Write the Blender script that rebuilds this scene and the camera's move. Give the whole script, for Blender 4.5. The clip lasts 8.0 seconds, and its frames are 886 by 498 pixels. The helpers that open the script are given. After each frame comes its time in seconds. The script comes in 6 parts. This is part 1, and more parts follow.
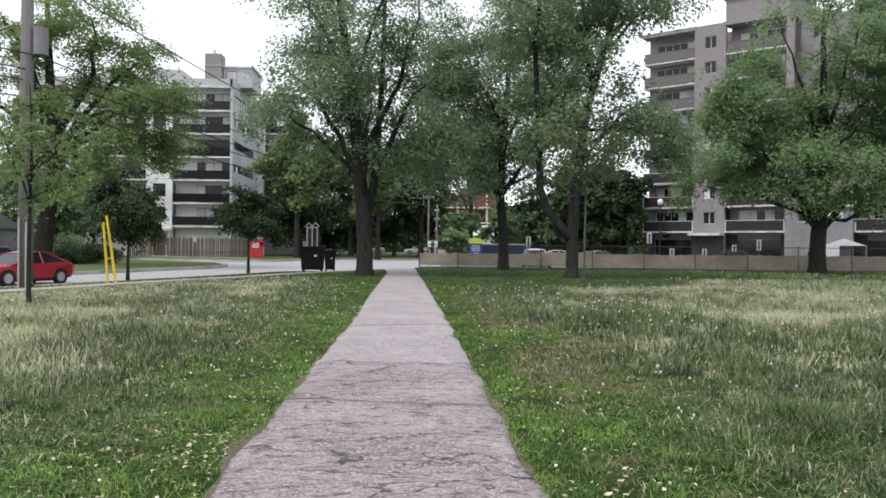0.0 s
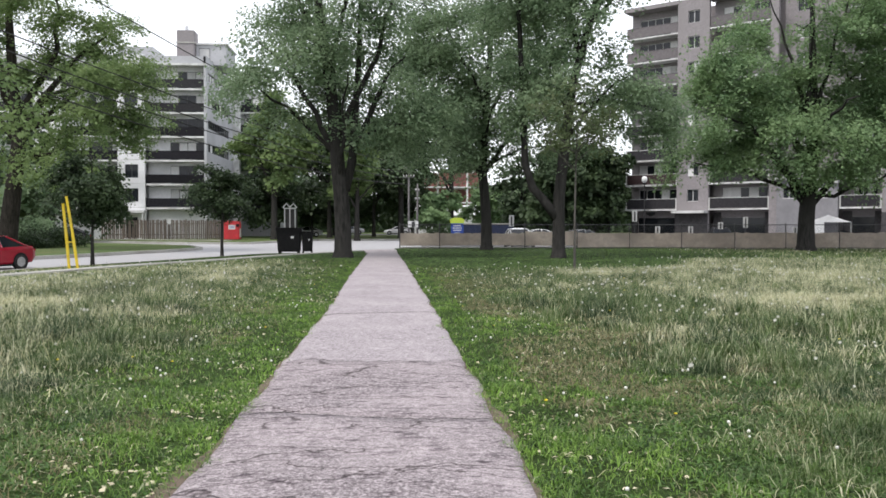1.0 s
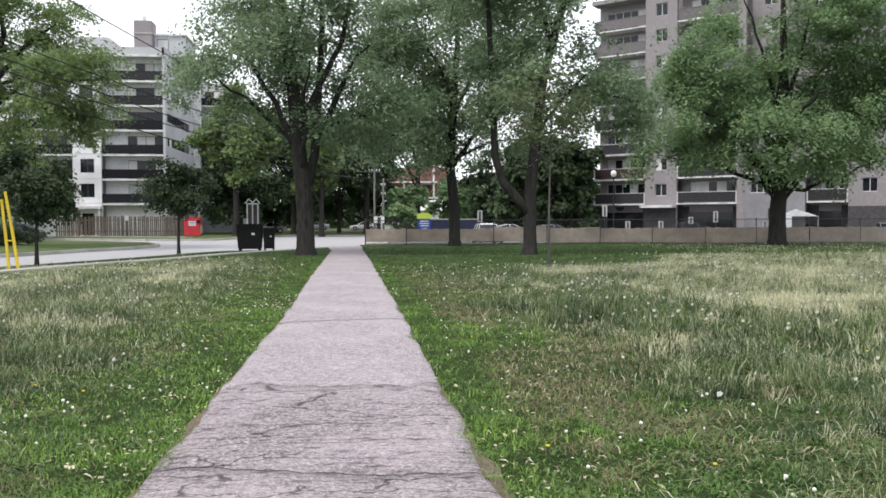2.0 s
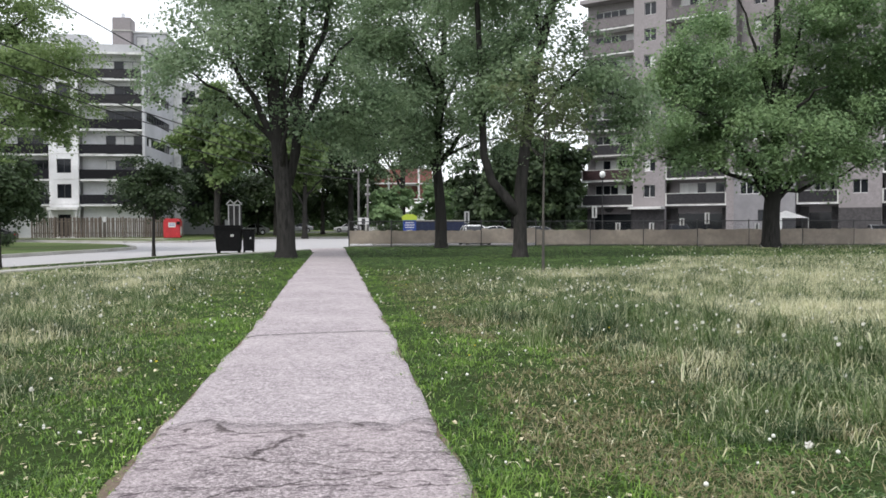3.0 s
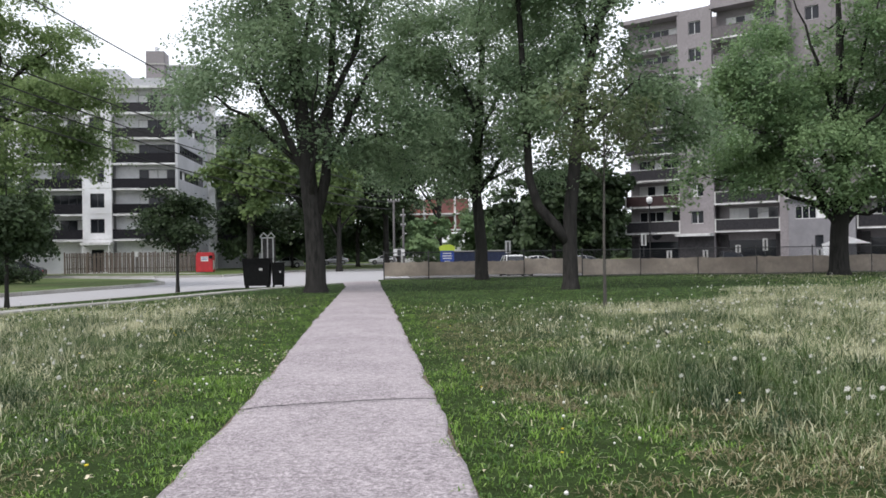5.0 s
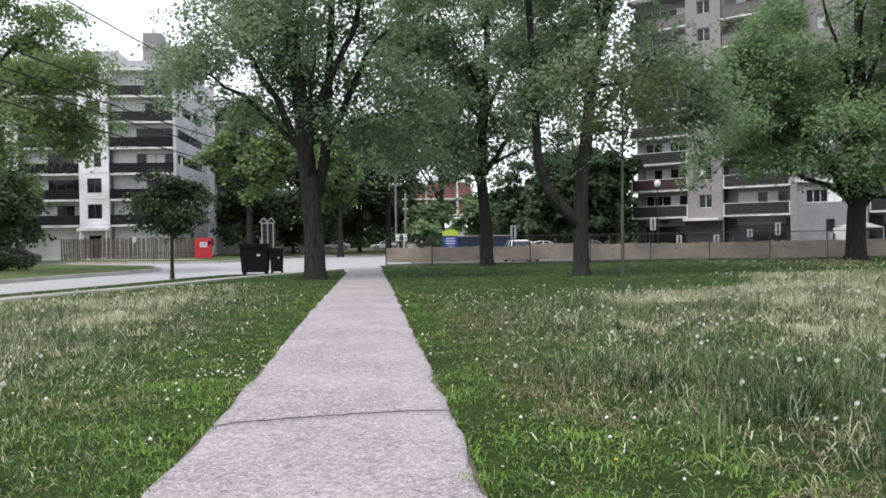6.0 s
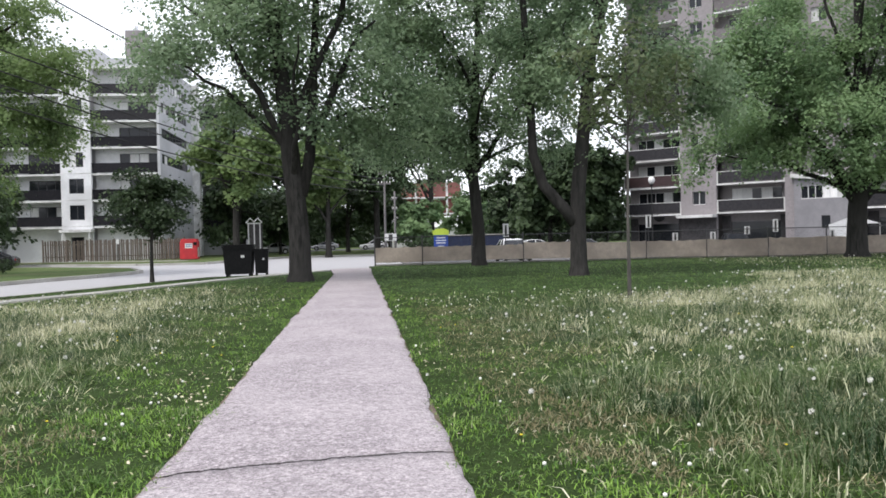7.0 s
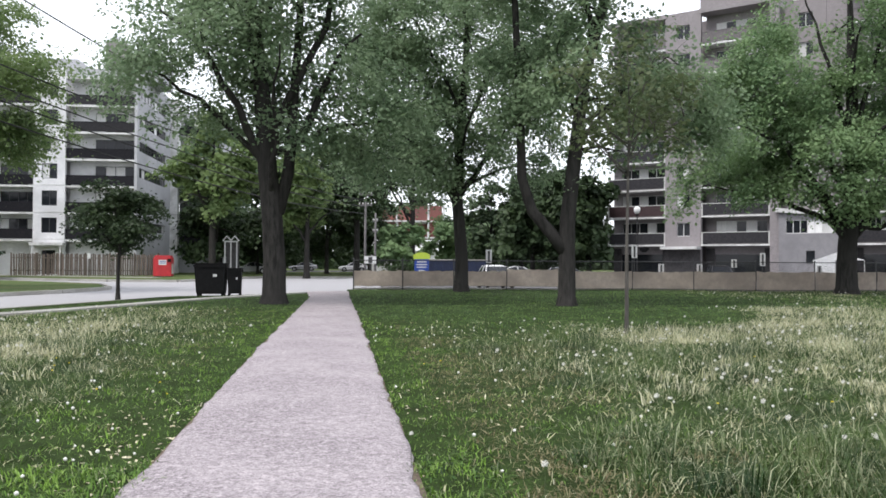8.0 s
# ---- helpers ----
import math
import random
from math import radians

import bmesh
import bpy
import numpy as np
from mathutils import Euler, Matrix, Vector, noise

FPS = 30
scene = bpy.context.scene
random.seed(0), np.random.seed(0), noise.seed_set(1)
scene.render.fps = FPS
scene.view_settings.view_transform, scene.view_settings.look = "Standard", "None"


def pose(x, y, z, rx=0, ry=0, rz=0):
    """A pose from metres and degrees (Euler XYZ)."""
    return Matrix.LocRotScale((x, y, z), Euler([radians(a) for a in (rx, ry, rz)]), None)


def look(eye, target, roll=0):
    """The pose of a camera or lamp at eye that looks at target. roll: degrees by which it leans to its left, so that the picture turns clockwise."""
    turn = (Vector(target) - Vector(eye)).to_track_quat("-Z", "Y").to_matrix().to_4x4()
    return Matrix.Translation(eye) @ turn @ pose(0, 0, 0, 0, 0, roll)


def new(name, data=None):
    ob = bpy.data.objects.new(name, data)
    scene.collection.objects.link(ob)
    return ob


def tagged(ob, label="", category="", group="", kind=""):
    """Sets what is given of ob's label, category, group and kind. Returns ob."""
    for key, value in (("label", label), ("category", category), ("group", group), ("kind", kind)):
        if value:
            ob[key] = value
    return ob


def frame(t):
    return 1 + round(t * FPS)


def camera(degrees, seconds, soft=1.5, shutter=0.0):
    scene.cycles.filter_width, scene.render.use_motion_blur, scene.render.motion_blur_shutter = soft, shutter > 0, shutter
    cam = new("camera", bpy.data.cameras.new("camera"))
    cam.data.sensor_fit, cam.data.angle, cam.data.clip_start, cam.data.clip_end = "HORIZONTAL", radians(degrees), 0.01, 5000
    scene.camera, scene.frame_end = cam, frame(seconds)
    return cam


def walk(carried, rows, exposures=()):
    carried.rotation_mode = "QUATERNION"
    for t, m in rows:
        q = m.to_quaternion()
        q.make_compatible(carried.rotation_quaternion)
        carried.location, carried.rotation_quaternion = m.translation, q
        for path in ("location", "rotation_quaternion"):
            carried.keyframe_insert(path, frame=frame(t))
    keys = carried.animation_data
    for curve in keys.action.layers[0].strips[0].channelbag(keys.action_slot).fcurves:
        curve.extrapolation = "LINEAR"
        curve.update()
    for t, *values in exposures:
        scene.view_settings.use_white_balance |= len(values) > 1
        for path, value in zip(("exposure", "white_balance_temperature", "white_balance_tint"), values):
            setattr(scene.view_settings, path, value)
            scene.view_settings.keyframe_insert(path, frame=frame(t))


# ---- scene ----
S = 1.06
cam = camera(56.9, 8.0, soft=1.65)
PATH = [
    (0, (0.01, -0.012, 1.499), (0.087, 1.987, 1.488), 0.5),
    (0.5, (0.044, 0.783, 1.469), (0.159, 2.78, 1.445), -0.0),
    (1, (-0.013, 1.464, 1.474), (0.113, 3.459, 1.415), -0.0),
    (1.5, (-0.014, 2.113, 1.488), (0.149, 4.106, 1.422), -0.3),
    (2, (0.034, 2.847, 1.495), (0.242, 4.835, 1.424), -0.2),
    (3.5, (0.15, 4.958, 1.437), (0.401, 6.941, 1.382), -0.1),
    (4, (0.204, 5.611, 1.434), (0.436, 7.598, 1.422), 0.7),
    (4.5, (0.162, 6.265, 1.431), (0.375, 8.254, 1.432), -0.0),
    (5, (0.185, 7.048, 1.432), (0.344, 9.041, 1.442), -0.9),
    (6.5, (0.19, 9.032, 1.405), (0.344, 11.025, 1.367), -1.0),
    (7, (0.216, 9.708, 1.415), (0.396, 11.7, 1.387), -1.4),
    (7.5, (0.253, 10.416, 1.435), (0.443, 12.407, 1.441), -0.1),
    (8, (0.243, 11.021, 1.43), (0.473, 13.007, 1.461), 0.3),
]
walk(cam, [(t, look([S * v for v in eye], [S * v for v in target], roll)) for t, eye, target, roll in PATH],
     [(0, -0.12, 6500, 10), (0.5, -0.12, 6500, 11), (1, 0.06, 6500, 11), (2, 0.11, 6480, 11), (3.5, 0.11, 6450, 10), (4, 0.02, 6400, 11), (4.5, -0.03, 6400, 11), (5, -0.08, 6380, 12), (6.5, 0.14, 6380, 12), (7, 0.18, 6380, 12), (8, 0.15, 6380, 12)])

# ---------------------------------------------------------------- light
SUN_ELEV, SUN_AZ = 58.0, -125.0      # azimuth clockwise from +y, degrees
world = bpy.data.worlds.new("overcast_sky")
scene.world = world
world.use_nodes = True
wn, wl = world.node_tree.nodes, world.node_tree.links
wn.clear()
sky = wn.new("ShaderNodeTexSky")
sky.sky_type = 'NISHITA'
sky.sun_disc = False
sky.sun_elevation, sky.sun_rotation = radians(SUN_ELEV), radians(SUN_AZ)
sky.air_density, sky.dust_density, sky.ozone_density = 1.0, 4.0, 1.0
cloud = wn.new("ShaderNodeTexNoise")
cloud.inputs["Scale"].default_value, cloud.inputs["Detail"].default_value = 1.6, 5.0
ramp = wn.new("ShaderNodeValToRGB")
ramp.color_ramp.elements[0].position, ramp.color_ramp.elements[0].color = 0.3, (9.2, 9.6, 10.4, 1)
ramp.color_ramp.elements[1].position, ramp.color_ramp.elements[1].color = 0.7, (13.0, 13.2, 13.6, 1)
mixw = wn.new("ShaderNodeMix")
mixw.data_type = 'RGBA'
mixw.inputs[0].default_value = 0.8
bg = wn.new("ShaderNodeBackground")
bg.inputs["Strength"].default_value = 0.135
wo = wn.new("ShaderNodeOutputWorld")
tc = wn.new("ShaderNodeTexCoord")
wl.new(tc.outputs["Generated"], cloud.inputs["Vector"])
wl.new(cloud.outputs["Fac"], ramp.inputs["Fac"])
wl.new(sky.outputs["Color"], mixw.inputs[6])
wl.new(ramp.outputs["Color"], mixw.inputs[7])
wl.new(mixw.outputs[2], bg.inputs["Color"])
wl.new(bg.outputs["Background"], wo.inputs["Surface"])
sun = new("sun", bpy.data.lights.new("sun", 'SUN'))
sun.data.energy, sun.data.angle, sun.data.color = 1.9, radians(12), (1.0, 0.96, 0.9)
_a, _e = radians(SUN_AZ), radians(SUN_ELEV)
sun.matrix_world = look((math.sin(_a) * math.cos(_e) * 50, math.cos(_a) * math.cos(_e) * 50, math.sin(_e) * 50), (0, 0, 0))


# ---------------------------------------------------------------- materials
def mat(name, c1, c2, scale=8.0, rough=0.8, bump=0.0, bscale=60.0, metal=0.0, c3=None, big=0.6, rnd=0.0, spec=0.5, stretch=None, sheen=0.0):
    """Two-scale procedural material: fine grain between c1 and c2, broad patches towards c3, random shift per object."""
    m = bpy.data.materials.new(name)
    m.use_nodes = True
    n, l = m.node_tree.nodes, m.node_tree.links
    b = n["Principled BSDF"]
    b.inputs["Roughness"].default_value, b.inputs["Metallic"].default_value = rough, metal
    b.inputs["Specular IOR Level"].default_value = spec
    geo = n.new("ShaderNodeNewGeometry")
    vec = geo.outputs["Position"]
    if stretch:
        mp = n.new("ShaderNodeVectorMath")
        mp.operation = 'MULTIPLY'
        mp.inputs[1].default_value = stretch
        l.new(vec, mp.inputs[0])
        vec = mp.outputs[0]
    n1 = n.new("ShaderNodeTexNoise")
    n1.inputs["Scale"].default_value, n1.inputs["Detail"].default_value, n1.inputs["Roughness"].default_value = scale, 6, 0.65
    l.new(vec, n1.inputs["Vector"])
    r1 = n.new("ShaderNodeValToRGB")
    r1.color_ramp.elements[0].position, r1.color_ramp.elements[1].position = 0.36, 0.66
    r1.color_ramp.elements[0].color, r1.color_ramp.elements[1].color = (*c1, 1), (*c2, 1)
    l.new(n1.outputs["Fac"], r1.inputs["Fac"])
    out = r1.outputs["Color"]
    if c3:
        n2 = n.new("ShaderNodeTexNoise")
        n2.inputs["Scale"].default_value, n2.inputs["Detail"].default_value = big, 3
        l.new(vec, n2.inputs["Vector"])
        r2 = n.new("ShaderNodeValToRGB")
        r2.color_ramp.elements[0].position, r2.color_ramp.elements[1].position = 0.42, 0.64
        l.new(n2.outputs["Fac"], r2.inputs["Fac"])
        mx = n.new("ShaderNodeMix")
        mx.data_type = 'RGBA'
        l.new(r2.outputs["Color"], mx.inputs[0])
        l.new(out, mx.inputs[6])
        mx.inputs[7].default_value = (*c3, 1)
        out = mx.outputs[2]
    if rnd:
        oi = n.new("ShaderNodeObjectInfo")
        mr = n.new("ShaderNodeMapRange")
        mr.inputs["To Min"].default_value, mr.inputs["To Max"].default_value = 1 - rnd, 1 + rnd
        l.new(oi.outputs["Random"], mr.inputs["Value"])
        hs = n.new("ShaderNodeHueSaturation")
        l.new(mr.outputs["Result"], hs.inputs["Value"])
        l.new(out, hs.inputs["Color"])
        out = hs.outputs["Color"]
    l.new(out, b.inputs["Base Color"])
    if bump:
        n3 = n.new("ShaderNodeTexNoise")
        n3.inputs["Scale"].default_value, n3.inputs["Detail"].default_value = bscale, 4
        l.new(vec, n3.inputs["Vector"])
        bp = n.new("ShaderNodeBump")
        bp.inputs["Strength"].default_value, bp.inputs["Distance"].default_value = bump, 0.02
        l.new(n3.outputs["Fac"], bp.inputs["Height"])
        l.new(bp.outputs["Normal"], b.inputs["Normal"])
    return m


def leaf_mat(name, c1, c2, c3, scale=0.5, trans=0.35, rough=0.55, isl=0.24, rare=2.0):
    """Leaf or grass: varies by clump (noise) and from blade to blade (island), lets light through."""
    m = bpy.data.materials.new(name)
    m.use_nodes = True
    n, l = m.node_tree.nodes, m.node_tree.links
    b = n["Principled BSDF"]
    b.inputs["Roughness"].default_value = rough
    b.inputs["Specular IOR Level"].default_value = 0.3
    geo = n.new("ShaderNodeNewGeometry")
    n1 = n.new("ShaderNodeTexNoise")
    n1.inputs["Scale"].default_value, n1.inputs["Detail"].default_value = scale, 3
    l.new(geo.outputs["Position"], n1.inputs["Vector"])
    r1 = n.new("ShaderNodeValToRGB")
    r1.color_ramp.elements[0].position, r1.color_ramp.elements[1].position = 0.38, 0.62
    r1.color_ramp.elements[0].color, r1.color_ramp.elements[1].color = (*c1, 1), (*c2, 1)
    l.new(n1.outputs["Fac"], r1.inputs["Fac"])
    mx = n.new("ShaderNodeMix")
    mx.data_type = 'RGBA'
    ml = n.new("ShaderNodeMath")
    ml.operation = 'MULTIPLY'
    ml.inputs[1].default_value = isl * 2
    pw = n.new("ShaderNodeMath")
    pw.operation = 'POWER'
    pw.inputs[1].default_value = rare
    l.new(geo.outputs["Random Per Island"], pw.inputs[0])
    l.new(pw.outputs[0], ml.inputs[0])
    l.new(ml.outputs[0], mx.inputs[0])
    l.new(r1.outputs["Color"], mx.inputs[6])
    mx.inputs[7].default_value = (*c3, 1)
    l.new(mx.outputs[2], b.inputs["Base Color"])
    if trans:
        tr = n.new("ShaderNodeBsdfTranslucent")
        l.new(mx.outputs[2], tr.inputs["Color"])
        ms = n.new("ShaderNodeMixShader")
        ms.inputs[0].default_value = trans
        l.new(b.outputs[0], ms.inputs[1])
        l.new(tr.outputs[0], ms.inputs[2])
        l.new(ms.outputs[0], n["Material Output"].inputs["Surface"])
    return m


def glass_mat(name, col, rough=0.06):
    m = mat(name, col, [v * 1.3 for v in col], 0.7, rough, spec=0.4)
    return m


def asphalt_path_mat(name, c1, c2, c3, pit, crack, void):
    """Weathered path surface: stone speckle, broad stains and hairline cracking."""
    m = mat(name, c1, c2, 38.0, 0.92, 0.8, 110.0, c3=c3, big=0.9, spec=0.2)
    n, l = m.node_tree.nodes, m.node_tree.links
    b = n["Principled BSDF"]
    geo = n.new("ShaderNodeNewGeometry")
    base = b.inputs["Base Color"].links[0].from_socket
    # dark stone pits
    v = n.new("ShaderNodeTexVoronoi")
    v.inputs["Scale"].default_value = 34.0
    l.new(geo.outputs["Position"], v.inputs["Vector"])
    r = n.new("ShaderNodeValToRGB")
    r.color_ramp.elements[0].position, r.color_ramp.elements[1].position = 0.08, 0.28
    r.color_ramp.elements[0].color, r.color_ramp.elements[1].color = (1, 1, 1, 1), (0, 0, 0, 1)
    l.new(v.outputs["Distance"], r.inputs["Fac"])
    m1 = n.new("ShaderNodeMix")
    m1.data_type, m1.blend_type = 'RGBA', 'MULTIPLY'
    mm = n.new("ShaderNodeMath")
    mm.operation = 'MULTIPLY'
    mm.inputs[1].default_value = pit
    l.new(r.outputs["Color"], mm.inputs[0])
    l.new(mm.outputs[0], m1.inputs[0])
    l.new(base, m1.inputs[6])
    m1.inputs[7].default_value = (0.4, 0.38, 0.4, 1)
    # stone chips of differing tone at two sizes
    tone = m1.outputs[2]
    for vs, lo, hi in ((95.0, 0.66, 1.26), (30.0, 0.80, 1.16)):
        vo = n.new("ShaderNodeTexVoronoi")
        vo.inputs["Scale"].default_value = vs
        l.new(geo.outputs["Position"], vo.inputs["Vector"])
        sx = n.new("ShaderNodeSeparateColor")
        l.new(vo.outputs["Color"], sx.inputs[0])
        mr = n.new("ShaderNodeMapRange")
        mr.inputs["To Min"].default_value, mr.inputs["To Max"].default_value = lo, hi
        l.new(sx.outputs[0], mr.inputs["Value"])
        hv = n.new("ShaderNodeHueSaturation")
        l.new(mr.outputs["Result"], hv.inputs["Value"])
        l.new(tone, hv.inputs["Color"])
        tone = hv.outputs["Color"]
    # ravelled dark voids, drawn out across the path
    vm = n.new("ShaderNodeVectorMath")
    vm.operation = 'MULTIPLY'
    vm.inputs[1].default_value = (5.0, 13.0, 5.0)
    l.new(geo.outputs["Position"], vm.inputs[0])
    nv = n.new("ShaderNodeTexNoise")
    nv.inputs["Scale"].default_value, nv.inputs["Detail"].default_value, nv.inputs["Roughness"].default_value = 1.0, 7, 0.72
    l.new(vm.outputs[0], nv.inputs["Vector"])
    rv = n.new("ShaderNodeMapRange")
    rv.inputs["From Min"].default_value, rv.inputs["From Max"].default_value = 0.53, 0.64
    rv.inputs["To Min"].default_value, rv.inputs["To Max"].default_value = 0.0, void
    l.new(nv.outputs["Fac"], rv.inputs["Value"])
    m4 = n.new("ShaderNodeMix")
    m4.data_type, m4.blend_type = 'RGBA', 'MULTIPLY'
    l.new(rv.outputs["Result"], m4.inputs[0])
    l.new(tone, m4.inputs[6])
    m4.inputs[7].default_value = (0.36, 0.33, 0.36, 1)
    # hairline cracks, bent by noise
    nz = n.new("ShaderNodeTexNoise")
    nz.inputs["Scale"].default_value, nz.inputs["Detail"].default_value = 2.5, 5
    l.new(geo.outputs["Position"], nz.inputs["Vector"])
    ad = n.new("ShaderNodeVectorMath")
    ad.operation = 'MULTIPLY_ADD'
    ad.inputs[1].default_value = (0.9, 0.35, 0.9)
    l.new(nz.outputs["Color"], ad.inputs[0])
    l.new(geo.outputs["Position"], ad.inputs[2])
    st = n.new("ShaderNodeVectorMath")
    st.operation = 'MULTIPLY'
    st.inputs[1].default_value = (0.4, 2.6, 1)
    l.new(ad.outputs[0], st.inputs[0])
    vc = n.new("ShaderNodeTexVoronoi")
    vc.feature = 'DISTANCE_TO_EDGE'
    vc.inputs["Scale"].default_value = 1.0
    l.new(st.outputs[0], vc.inputs["Vector"])
    rc = n.new("ShaderNodeValToRGB")
    rc.color_ramp.elements[0].position, rc.color_ramp.elements[1].position = 0.004, 0.018
    rc.color_ramp.elements[0].color, rc.color_ramp.elements[1].color = (1, 1, 1, 1), (0, 0, 0, 1)
    l.new(vc.outputs["Distance"], rc.inputs["Fac"])
    m2 = n.new("ShaderNodeMix")
    m2.data_type, m2.blend_type = 'RGBA', 'MULTIPLY'
    mc = n.new("ShaderNodeMath")
    mc.operation = 'MULTIPLY'
    mc.inputs[1].default_value = crack
    l.new(rc.outputs["Color"], mc.inputs[0])
    l.new(mc.outputs[0], m2.inputs[0])
    l.new(m4.outputs[2], m2.inputs[6])
    m2.inputs[7].default_value = (0.22, 0.2, 0.2, 1)
    l.new(m2.outputs[2], b.inputs["Base Color"])
    return m


